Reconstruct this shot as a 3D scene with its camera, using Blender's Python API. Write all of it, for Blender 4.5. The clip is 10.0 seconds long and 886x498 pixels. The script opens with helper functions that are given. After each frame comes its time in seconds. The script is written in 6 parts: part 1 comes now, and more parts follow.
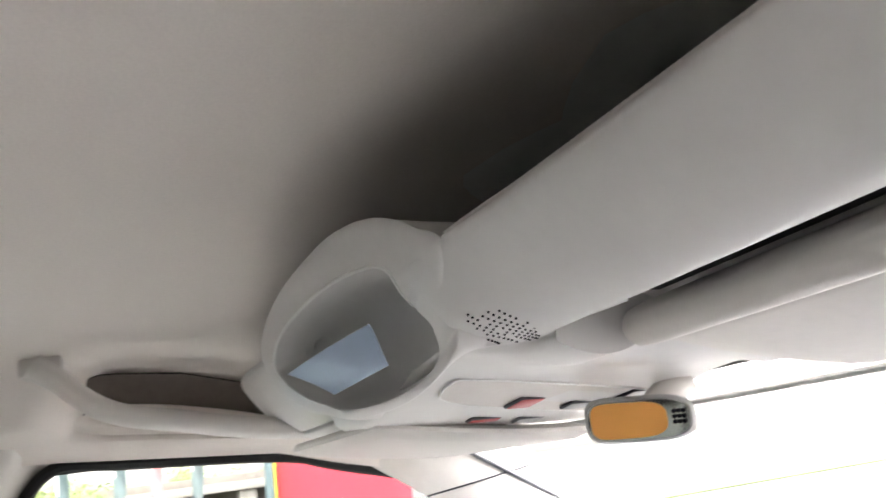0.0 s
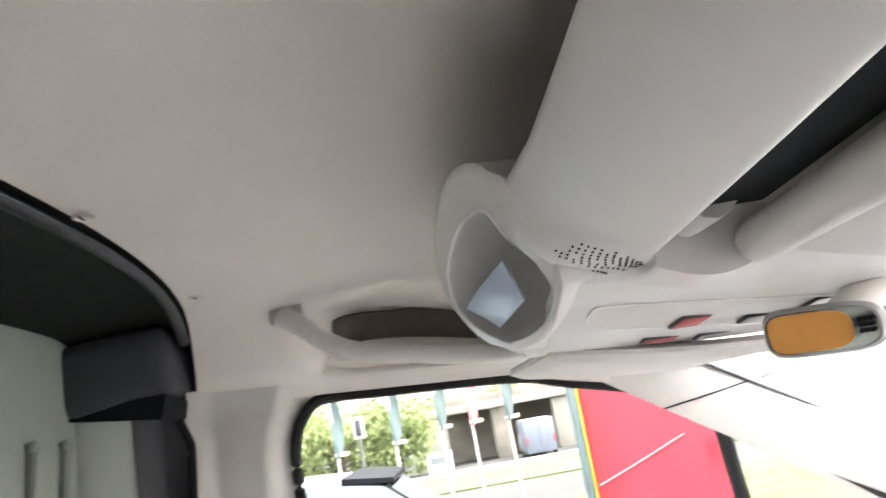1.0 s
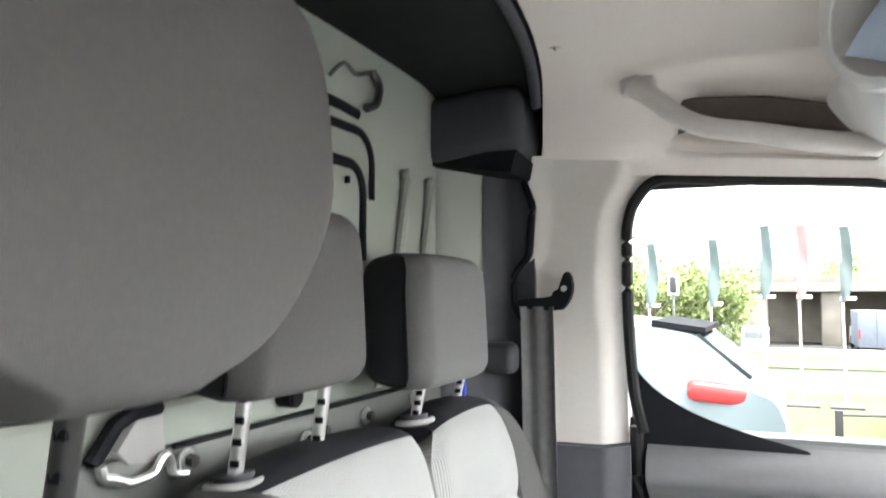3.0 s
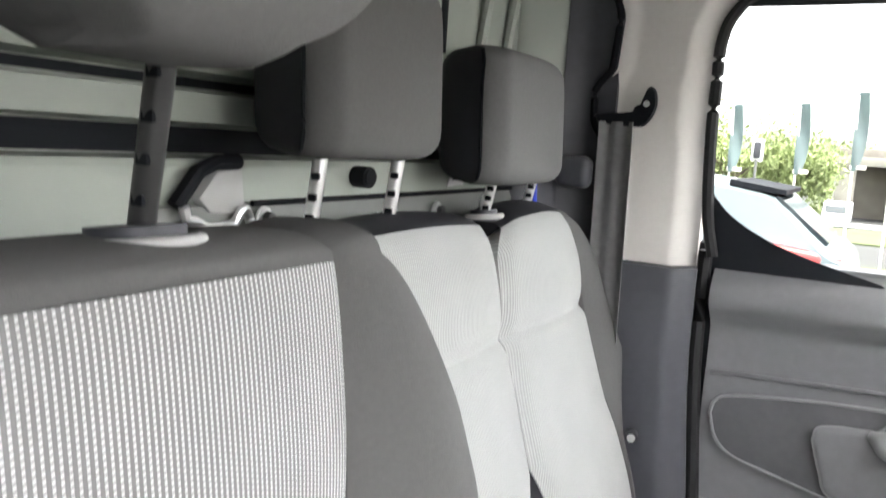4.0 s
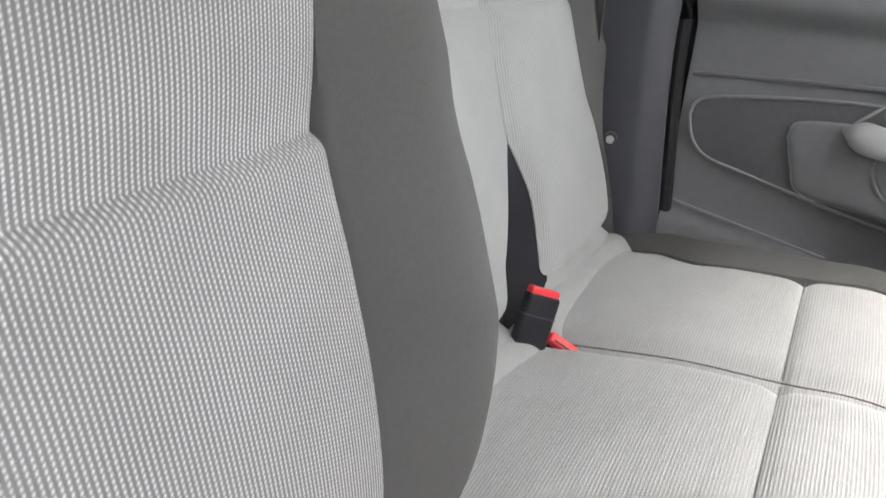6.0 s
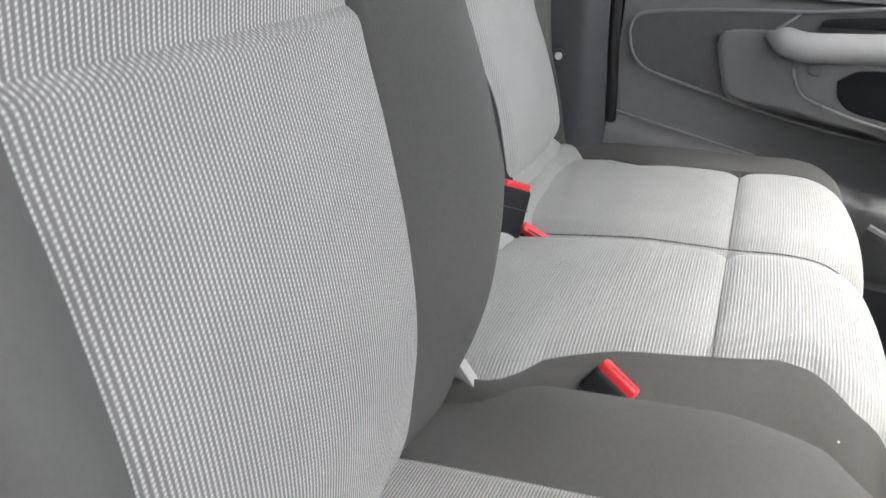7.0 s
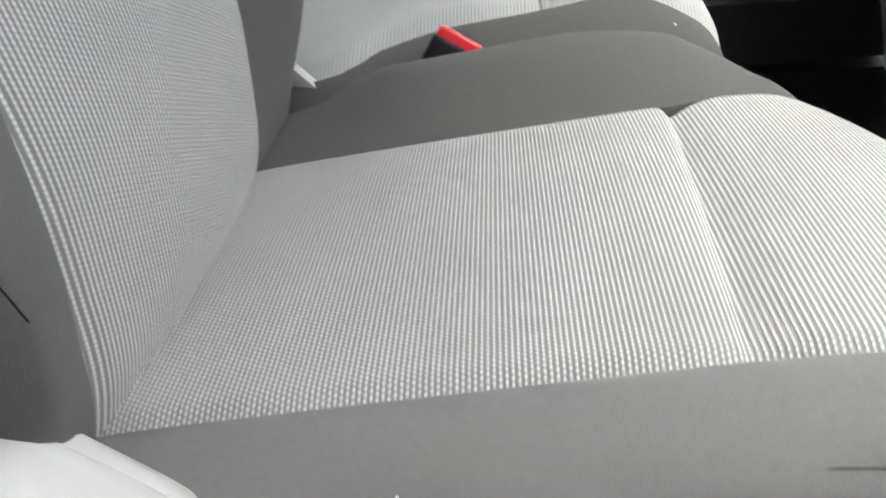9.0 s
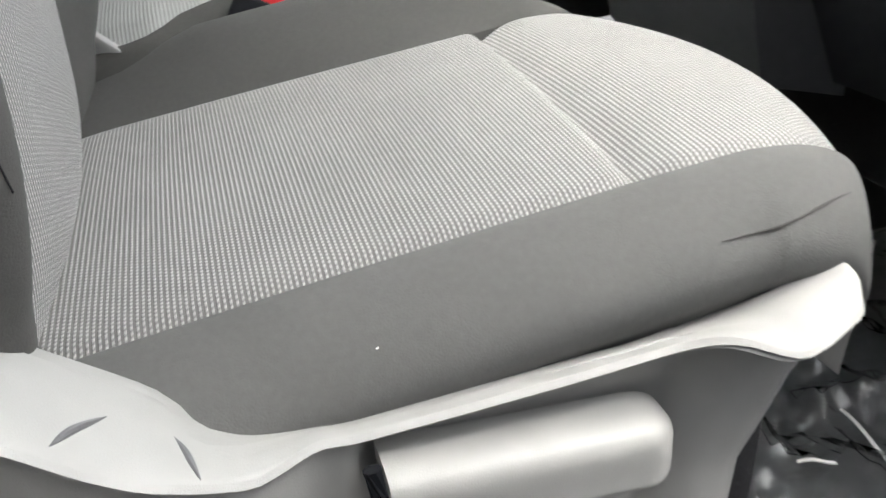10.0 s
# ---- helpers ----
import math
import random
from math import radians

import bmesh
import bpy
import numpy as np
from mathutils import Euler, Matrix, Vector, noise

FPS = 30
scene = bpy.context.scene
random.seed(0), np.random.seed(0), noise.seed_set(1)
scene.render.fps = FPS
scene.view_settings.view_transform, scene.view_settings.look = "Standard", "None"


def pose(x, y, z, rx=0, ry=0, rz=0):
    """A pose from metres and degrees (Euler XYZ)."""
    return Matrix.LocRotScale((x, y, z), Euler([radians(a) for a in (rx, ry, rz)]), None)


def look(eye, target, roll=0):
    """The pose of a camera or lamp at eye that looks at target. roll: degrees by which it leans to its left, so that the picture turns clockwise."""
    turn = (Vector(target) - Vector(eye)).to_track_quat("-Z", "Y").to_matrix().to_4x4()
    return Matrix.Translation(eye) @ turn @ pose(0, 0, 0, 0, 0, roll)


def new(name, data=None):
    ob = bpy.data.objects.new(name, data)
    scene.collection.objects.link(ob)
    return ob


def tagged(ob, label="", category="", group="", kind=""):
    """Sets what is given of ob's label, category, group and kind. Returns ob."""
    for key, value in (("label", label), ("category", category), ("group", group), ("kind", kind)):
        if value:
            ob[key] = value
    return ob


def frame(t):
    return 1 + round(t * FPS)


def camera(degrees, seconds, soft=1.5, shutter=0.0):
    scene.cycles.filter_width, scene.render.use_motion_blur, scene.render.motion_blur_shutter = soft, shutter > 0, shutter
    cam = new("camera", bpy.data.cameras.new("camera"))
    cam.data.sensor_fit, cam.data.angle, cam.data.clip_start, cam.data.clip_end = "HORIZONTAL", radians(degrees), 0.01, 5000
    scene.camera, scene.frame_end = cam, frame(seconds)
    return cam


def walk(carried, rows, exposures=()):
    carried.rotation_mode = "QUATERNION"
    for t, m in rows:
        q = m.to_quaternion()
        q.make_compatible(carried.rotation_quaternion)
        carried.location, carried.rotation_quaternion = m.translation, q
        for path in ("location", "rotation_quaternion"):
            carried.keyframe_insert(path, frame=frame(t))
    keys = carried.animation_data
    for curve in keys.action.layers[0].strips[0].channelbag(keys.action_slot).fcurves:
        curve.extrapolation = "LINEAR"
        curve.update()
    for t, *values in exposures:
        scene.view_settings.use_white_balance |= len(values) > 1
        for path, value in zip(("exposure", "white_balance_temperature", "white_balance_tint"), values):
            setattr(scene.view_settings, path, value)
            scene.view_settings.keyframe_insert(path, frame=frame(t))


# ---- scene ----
cam = camera(58.3, 10.0, 1.5, 0.35)
EXPOSURES = [(0, 3.85, 6850, 14), (1.5, 3.95, 6850, 13), (2.2, 4.05, 6800, 12), (3.3, 3.9, 6650, 11), (4, 3.7, 6750, 12), (5.5, 3.1, 6750, 13), (7, 2.95, 6600, 11), (8.5, 2.9, 6500, 8), (9.5, 2.8, 6600, 8), (10, 2.8, 6650, 8)]
PATH = [
    (0, (0.514, 0.128, 1.194), (-1.268, 0.875, 1.711), -7.8),
    (0.5, (0.53, 0.191, 1.199), (-1.378, 0.588, 1.65), -9.7),
    (1, (0.543, 0.242, 1.194), (-1.414, 0.28, 1.604), -10.3),
    (1.5, (0.564, 0.257, 1.179), (-1.379, -0.015, 1.57), -8.9),
    (2, (0.576, 0.248, 1.157), (-1.329, -0.271, 1.474), -6.4),
    (2.2, (0.577, 0.242, 1.148), (-1.313, -0.35, 1.426), -5.3),
    (3.3, (0.556, 0.206, 1.053), (-1.252, -0.649, 1.072), 1.8),
    (3.5, (0.566, 0.219, 1.043), (-1.217, -0.685, 0.977), 2.7),
    (4, (0.558, 0.209, 1.009), (-1.195, -0.717, 0.745), 3.7),
    (4.5, (0.551, 0.216, 0.968), (-1.171, -0.709, 0.545), 4.6),
    (5, (0.549, 0.225, 0.928), (-1.136, -0.689, 0.36), 5.0),
    (5.5, (0.553, 0.24, 0.894), (-1.107, -0.649, 0.22), 4.4),
    (5.7, (0.557, 0.245, 0.88), (-1.102, -0.619, 0.171), 4.3),
    (6.8, (0.679, 0.229, 0.835), (-1.021, -0.424, 0.006), 3.8),
    (7, (0.705, 0.229, 0.822), (-1.005, -0.393, -0.009), 3.3),
    (7.5, (0.748, 0.224, 0.78), (-0.967, -0.297, -0.107), 2.2),
    (8, (0.772, 0.228, 0.728), (-0.941, -0.195, -0.215), -0.1),
    (8.5, (0.786, 0.213, 0.682), (-0.93, -0.084, -0.3), -2.4),
    (9, (0.767, 0.214, 0.622), (-0.949, 0.043, -0.392), -5.4),
    (9.5, (0.777, 0.172, 0.588), (-0.91, 0.296, -0.479), -6.0),
    (10, (0.814, 0.118, 0.58), (-0.844, 0.584, -0.437), -4.2),
]
walk(cam, [(t, look(eye, target, roll)) for t, eye, target, roll in PATH], EXPOSURES)

# ---- world and light ----
world = bpy.data.worlds.new("overcast_sky")
scene.world = world
world.use_nodes = True
wn = world.node_tree
sky = wn.nodes.new("ShaderNodeTexSky")
sky.sky_type = "NISHITA"
sky.sun_disc = False
sky.sun_elevation, sky.sun_rotation = radians(72), radians(8)
sky.air_density, sky.dust_density, sky.ozone_density = 1.0, 4.0, 1.0
grey = wn.nodes.new("ShaderNodeHueSaturation")
grey.inputs["Saturation"].default_value = 0.25
wn.links.new(sky.outputs[0], grey.inputs["Color"])
wn.links.new(grey.outputs[0], wn.nodes["Background"].inputs[0])
wn.nodes["Background"].inputs[1].default_value = 0.15

sun_data = bpy.data.lights.new("sun", "SUN")
sun_data.energy, sun_data.angle, sun_data.color = 0.35, radians(40), (1.0, 0.98, 0.95)
sun = new("sun", sun_data)
sun.matrix_world = look((0.43, 3.06, 9.51), (0, 0, 0))


# ---- materials ----
def material(name, color, rough=0.6, metal=0.0, vary=0.12, scale=30.0, bump=0.0, bump_scale=300.0, spec=0.5, coarse=3.0):
    """A principled surface whose tone wanders at two scales, with fine relief."""
    m = bpy.data.materials.new(name)
    m.use_nodes = True
    nt, b = m.node_tree, m.node_tree.nodes["Principled BSDF"]
    b.inputs["Roughness"].default_value, b.inputs["Metallic"].default_value = rough, metal
    b.inputs["Specular IOR Level"].default_value = spec
    tc = nt.nodes.new("ShaderNodeTexCoord")
    fine, wide = nt.nodes.new("ShaderNodeTexNoise"), nt.nodes.new("ShaderNodeTexNoise")
    fine.inputs["Scale"].default_value, fine.inputs["Detail"].default_value = scale, 6
    wide.inputs["Scale"].default_value, wide.inputs["Detail"].default_value = coarse, 3
    for n in (fine, wide):
        nt.links.new(tc.outputs["Object"], n.inputs["Vector"])
    add = nt.nodes.new("ShaderNodeMath")
    add.operation = "ADD"
    nt.links.new(fine.outputs[0], add.inputs[0])
    nt.links.new(wide.outputs[0], add.inputs[1])
    ramp = nt.nodes.new("ShaderNodeMapRange")
    ramp.inputs["From Min"].default_value, ramp.inputs["From Max"].default_value = 0.6, 1.4
    ramp.inputs["To Min"].default_value, ramp.inputs["To Max"].default_value = 1 - vary, 1 + vary
    nt.links.new(add.outputs[0], ramp.inputs["Value"])
    tint = nt.nodes.new("ShaderNodeVectorMath")
    tint.operation = "SCALE"
    tint.inputs[0].default_value = color
    nt.links.new(ramp.outputs[0], tint.inputs["Scale"])
    nt.links.new(tint.outputs[0], b.inputs["Base Color"])
    rr = nt.nodes.new("ShaderNodeMapRange")
    rr.inputs["To Min"].default_value, rr.inputs["To Max"].default_value = max(0.02, rough - 0.08), min(1, rough + 0.08)
    nt.links.new(wide.outputs[0], rr.inputs["Value"])
    nt.links.new(rr.outputs[0], b.inputs["Roughness"])
    if bump:
        grain, bp = nt.nodes.new("ShaderNodeTexNoise"), nt.nodes.new("ShaderNodeBump")
        grain.inputs["Scale"].default_value, grain.inputs["Detail"].default_value = bump_scale, 4
        bp.inputs["Strength"].default_value, bp.inputs["Distance"].default_value = bump, 0.001
        nt.links.new(tc.outputs["Object"], grain.inputs["Vector"])
        nt.links.new(grain.outputs[0], bp.inputs["Height"])
        nt.links.new(bp.outputs[0], b.inputs["Normal"])
    return m


def ribbed(name, dark, light, axis, pitch, cross_axis, cross_pitch, edge=0.25, cross=0.35, thin=0.0, twill=0.0):
    """Woven ribbed cloth: pale ribs along one way, crossed by finer threads."""
    m = bpy.data.materials.new(name)
    m.use_nodes = True
    nt, b = m.node_tree, m.node_tree.nodes["Principled BSDF"]
    b.inputs["Roughness"].default_value = 0.9
    b.inputs["Specular IOR Level"].default_value = 0.2
    b.inputs["Sheen Weight"].default_value = 0.15
    tc, sep = nt.nodes.new("ShaderNodeTexCoord"), nt.nodes.new("ShaderNodeSeparateXYZ")
    wob = nt.nodes.new("ShaderNodeTexNoise")
    wob.inputs["Scale"].default_value = 9
    nt.links.new(tc.outputs["Object"], sep.inputs[0])
    nt.links.new(tc.outputs["Object"], wob.inputs["Vector"])

    def wave(out, step, shift, low, lean=0.0):
        src = sep.outputs[out]
        if lean:
            slant, base = nt.nodes.new("ShaderNodeMath"), nt.nodes.new("ShaderNodeMath")
            slant.operation, base.operation = "MULTIPLY", "ADD"
            slant.inputs[1].default_value = lean
            nt.links.new(sep.outputs[axis], slant.inputs[0])
            nt.links.new(slant.outputs[0], base.inputs[0])
            nt.links.new(src, base.inputs[1])
            src = base.outputs[0]
        mul, off, sn = (nt.nodes.new("ShaderNodeMath") for _ in range(3))
        mul.operation, off.operation, sn.operation = "MULTIPLY", "ADD", "SINE"
        mul.inputs[1].default_value = 2 * math.pi / step
        nt.links.new(src, mul.inputs[0])
        nt.links.new(mul.outputs[0], off.inputs[0])
        nt.links.new(shift.outputs[0], off.inputs[1])
        nt.links.new(off.outputs[0], sn.inputs[0])
        rg = nt.nodes.new("ShaderNodeMapRange")
        rg.interpolation_type = "SMOOTHSTEP"
        rg.inputs["From Min"].default_value, rg.inputs["From Max"].default_value = -1 + edge + low, 1 - edge
        nt.links.new(sn.outputs[0], rg.inputs["Value"])
        return rg

    sh = nt.nodes.new("ShaderNodeMath")
    sh.operation = "MULTIPLY"
    sh.inputs[1].default_value = 0.6
    nt.links.new(wob.outputs[0], sh.inputs[0])
    a, c = wave(axis, pitch, sh, thin), wave(cross_axis, cross_pitch, sh, 0.0, twill)
    soft = nt.nodes.new("ShaderNodeMapRange")
    soft.inputs["To Min"].default_value = 1 - cross
    nt.links.new(c.outputs[0], soft.inputs["Value"])
    both = nt.nodes.new("ShaderNodeMath")
    both.operation = "MULTIPLY"
    nt.links.new(a.outputs[0], both.inputs[0])
    nt.links.new(soft.outputs[0], both.inputs[1])
    mix = nt.nodes.new("ShaderNodeMix")
    mix.data_type = "RGBA"
    mix.inputs[6].default_value, mix.inputs[7].default_value = (*dark, 1), (*light, 1)
    nt.links.new(both.outputs[0], mix.inputs[0])
    stain = nt.nodes.new("ShaderNodeTexNoise")
    stain.inputs["Scale"].default_value, stain.inputs["Detail"].default_value = 14, 5
    nt.links.new(tc.outputs["Object"], stain.inputs["Vector"])
    rg = nt.nodes.new("ShaderNodeMapRange")
    rg.inputs["To Min"].default_value, rg.inputs["To Max"].default_value = 0.88, 1.12
    nt.links.new(stain.outputs[0], rg.inputs["Value"])
    tint = nt.nodes.new("ShaderNodeVectorMath")
    tint.operation = "SCALE"
    nt.links.new(mix.outputs[2], tint.inputs[0])
    nt.links.new(rg.outputs[0], tint.inputs["Scale"])
    nt.links.new(tint.outputs[0], b.inputs["Base Color"])
    bp = nt.nodes.new("ShaderNodeBump")
    bp.inputs["Strength"].default_value, bp.inputs["Distance"].default_value = 0.8, 0.001
    nt.links.new(both.outputs[0], bp.inputs["Height"])
    nt.links.new(bp.outputs[0], b.inputs["Normal"])
    return m


def glass(name, tint=(1, 1, 1), rough=0.0):
    m = bpy.data.materials.new(name)
    m.use_nodes = True
    b = m.node_tree.nodes["Principled BSDF"]
    b.inputs["Base Color"].default_value = (*tint, 1)
    b.inputs["Transmission Weight"].default_value = 1
    b.inputs["Roughness"].default_value, b.inputs["IOR"].default_value = rough, 1.02
    return m


CLOTH_BACK = ribbed("striped_cloth_back", (0.200, 0.197, 0.195), (0.66, 0.65, 0.643), 0, 0.0035, 2, 0.0028, 0.25, 0.62, 0.60, 0.40)
CLOTH_SEAT = ribbed("striped_cloth_seat", (0.225, 0.222, 0.218), (0.57, 0.562, 0.553), 1, 0.0029, 0, 0.0030, 0.25, 0.62, 0.25, 0.52)
CLOTH_BENCH = ribbed("pale_ribbed_cloth", (0.345, 0.350, 0.340), (0.44, 0.447, 0.433), 0, 0.0034, 2, 0.0026, 0.1, 0.4, 0.0, 0.39)
CLOTH_BENCH_SEAT = ribbed("pale_ribbed_seat_cloth", (0.35, 0.354, 0.345), (0.435, 0.442, 0.430), 1, 0.0034, 0, 0.0026, 0.1, 0.4, 0.0, 0.39)
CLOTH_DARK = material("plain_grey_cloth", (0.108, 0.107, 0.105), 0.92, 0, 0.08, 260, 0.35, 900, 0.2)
# The plain grey cloth again, with shade put into its colour.
CLOTH_SHADED = material("grey_cloth_shaded", (0.085, 0.084, 0.080), 0.92, 0, 0.1, 260, 0.35, 900, 0.2)
# The same cloth once more, paler, with light put into its colour.
CLOTH_LIT = material("grey_cloth_lit", (0.15, 0.15, 0.147), 0.92, 0, 0.08, 260, 0.3, 900, 0.2)
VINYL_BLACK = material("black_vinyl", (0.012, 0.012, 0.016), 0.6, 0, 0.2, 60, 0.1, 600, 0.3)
LINER = material("headliner_felt", (0.80, 0.745, 0.70), 0.95, 0, 0.05, 400, 0.3, 1200, 0.15)
CREAM = material("cream_plastic", (0.70, 0.665, 0.63), 0.5, 0, 0.04, 120, 0.12, 1500, 0.4)
CREAM_GLOSS = material("cream_smooth_plastic", (0.70, 0.685, 0.67), 0.32, 0, 0.03, 80, 0.05, 900, 0.5)
PILLAR = material("grey_beige_pillar_plastic", (0.64, 0.615, 0.58), 0.55, 0, 0.04, 120, 0.12, 1500, 0.4)
SHELL_GREY = material("light_grey_seat_plastic", (0.42, 0.42, 0.41), 0.42, 0, 0.06, 50, 0.25, 1300, 0.45)
DARK_TRIM = material("charcoal_plastic", (0.055, 0.057, 0.066), 0.5, 0, 0.15, 70, 0.3, 1100, 0.45)
DOOR_TRIM = material("dark_grey_door_plastic", (0.150, 0.152, 0.158), 0.36, 0, 0.1, 70, 0.25, 1100, 0.7)
INSERT = material("soft_charcoal_insert", (0.085, 0.086, 0.091), 0.34, 0, 0.12, 70, 0.3, 1100, 0.45)
RUBBER = material("black_rubber", (0.012, 0.012, 0.013), 0.7, 0, 0.2, 40, 0.1, 500, 0.35)
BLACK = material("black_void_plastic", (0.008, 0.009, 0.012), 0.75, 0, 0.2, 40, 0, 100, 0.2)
ROOF_BLACK = material("black_roof_lining", (0.016, 0.018, 0.018), 0.9, 0, 0.25, 30, 0.3, 700, 0.15)
STEEL_GREEN = material("grey_green_painted_steel", (0.35, 0.38, 0.335), 0.45, 0, 0.05, 20, 0.05, 300, 0.4)
STEEL_GREY = material("grey_painted_steel", (0.19, 0.195, 0.185), 0.45, 0.2, 0.08, 30, 0.05, 300, 0.4)
CHROME = material("bright_steel", (0.88, 0.88, 0.87), 0.34, 1.0, 0.05, 60, 0, 100)
POST_DARK = material("dark_steel", (0.10, 0.10, 0.10), 0.35, 0.7, 0.1, 60)
RED = material("red_plastic", (0.80, 0.035, 0.045), 0.35, 0, 0.06, 60)
RED_LAMP = material("red_button_plastic", (0.45, 0.05, 0.05), 0.4, 0, 0.06, 60)
BLUE = material("blue_plastic", (0.02, 0.05, 0.5), 0.4, 0, 0.1, 60)
PILLAR_DARK = material("blue_grey_pillar_plastic", (0.065, 0.067, 0.077), 0.45, 0, 0.1, 70, 0.25, 1100, 0.5)
WEBBING = material("grey_belt_webbing", (0.15, 0.15, 0.15), 0.8, 0, 0.15, 90, 0.5, 900, 0.2)
MIRROR = material("mirror_glass", (0.85, 0.85, 0.85), 0.03, 1.0, 0.01, 10)
# Door plastic made paler to paint the highlights along rounded edges.
EDGE_HIGHLIGHT = material("door_edge_highlight", (0.21, 0.212, 0.216), 0.3, 0, 0.1, 70, 0.1, 1100, 0.5)
RECESS_SHADE = material("brown_recess_shade", (0.15, 0.125, 0.108), 0.75, 0, 0.15, 70, 0.2, 900, 0.2)
SATIN = material("satin_grey_pull_plastic", (0.34, 0.342, 0.345), 0.34, 0, 0.06, 60, 0.1, 1100, 0.5)
# Pale blue put in as colour for sky reflected inside the pocket.
BLUE_REFLECTION = material("pale_blue_sky_reflection", (0.50, 0.64, 0.84), 0.25, 0, 0.06, 20, 0, 100, 0.6)
ORANGE = material("orange_reflection", (0.9, 0.42, 0.10), 0.45, 0, 0.1, 12)
WHITE = material("white_plastic", (0.82, 0.82, 0.80), 0.4, 0, 0.03, 60)
PAPER = material("white_label", (0.8, 0.8, 0.8), 0.8, 0, 0.03, 60)
CARPET = material("black_carpet", (0.040, 0.040, 0.043), 0.95, 0, 0.35, 350, 0.8, 700, 0.1)
MAT = material("dark_rubber_mat", (0.15, 0.15, 0.155), 0.45, 0, 0.3, 60, 0.4, 400, 0.4)
GLASS = glass("window_glass", (0.96, 0.98, 0.97))
TINTED = glass("tinted_window_glass", (0.66, 0.69, 0.67))
FILM = glass("clear_film", (0.95, 0.97, 0.97), 0.08)
FILM.node_tree.nodes["Principled BSDF"].inputs["IOR"].default_value = 1.35


# ---- mesh helpers ----
def finish(bm, sharp=0.75):
    bmesh.ops.recalc_face_normals(bm, faces=bm.faces)
    for f in bm.faces:
        f.smooth = True
    for e in bm.edges:
        if len(e.link_faces) == 2 and e.calc_face_angle(0) > sharp:
            e.smooth = False


BASES = {}


def thing(name, base, label, category, kind="", group=""):
    ob = new(name)
    ob.empty_display_size = 0.05
    ob.location = base
    BASES[ob.name] = Vector(base)
    return tagged(ob, label, category, group, kind)


def part(name, bm, mat, parent, label="", sharp=0.75):
    """One mesh under a thing (or under a part), from points given in the world."""
    finish(bm, sharp)
    base = BASES[parent.name]
    bmesh.ops.translate(bm, verts=bm.verts, vec=-base)
    me = bpy.data.meshes.new(name)
    bm.to_mesh(me)
    bm.free()
    me.materials.append(mat)
    ob = new(name, me)
    ob.parent = parent
    BASES[ob.name] = base
    if label:
        ob["label"] = label
    return ob


def whole(name, bm, mat, label, category, kind="", group="", sharp=0.75):
    """A thing that is one mesh, with its origin at its base."""
    finish(bm, sharp)
    lo = Vector([min(v.co[i] for v in bm.verts) for i in range(3)])
    hi = Vector([max(v.co[i] for v in bm.verts) for i in range(3)])
    base = Vector(((lo.x + hi.x) / 2, (lo.y + hi.y) / 2, lo.z))
    bmesh.ops.translate(bm, verts=bm.verts, vec=-base)
    me = bpy.data.meshes.new(name)
    bm.to_mesh(me)
    bm.free()
    me.materials.append(mat)
    ob = new(name, me)
    ob.location = base
    BASES[ob.name] = base
    return tagged(ob, label, category, group, kind)


def lerp_table(rows, t):
    """Smooth value from rows of (t, value)."""
    if t <= rows[0][0]:
        return rows[0][1]
    for (a, va), (b, vb) in zip(rows, rows[1:]):
        if t <= b:
            f = (t - a) / (b - a)
            return va + (vb - va) * f
    return rows[-1][1]


def curve_points(ctrl, n):
    """n + 1 points of a Catmull-Rom curve through ctrl (tuples of any length)."""
    c = [Vector(p) for p in ctrl]
    c = [2 * c[0] - c[1]] + c + [2 * c[-1] - c[-2]]
    out = []
    m = len(c) - 3
    for i in range(n + 1):
        t = min(i / n * m, m - 1e-6)
        k = int(t)
        f = t - k
        p0, p1, p2, p3 = c[k : k + 4]
        out.append(0.5 * (2 * p1 + (p2 - p0) * f + (2 * p0 - 5 * p1 + 4 * p2 - p3) * f * f + (3 * p1 - p0 - 3 * p2 + p3) * f ** 3))
    return out


def slab(front, back, nu, nv):
    """A closed body between two surfaces given over the unit square."""
    bm = bmesh.new()
    grids = []
    for fn in (front, back):
        grids.append([[bm.verts.new(fn(i / nu, j / nv)) for j in range(nv + 1)] for i in range(nu + 1)])
    for g in grids:
        for i in range(nu):
            for j in range(nv):
                bm.faces.new((g[i][j], g[i + 1][j], g[i + 1][j + 1], g[i][j + 1]))
    ring = [(i, 0) for i in range(nu)] + [(nu, j) for j in range(nv)] + [(i, nv) for i in range(nu, 0, -1)] + [(0, j) for j in range(nv, 0, -1)]
    f, b = grids
    for (i, j), (k, l) in zip(ring, ring[1:] + ring[:1]):
        bm.faces.new((f[i][j], f[k][l], b[k][l], b[i][j]))
    return bm


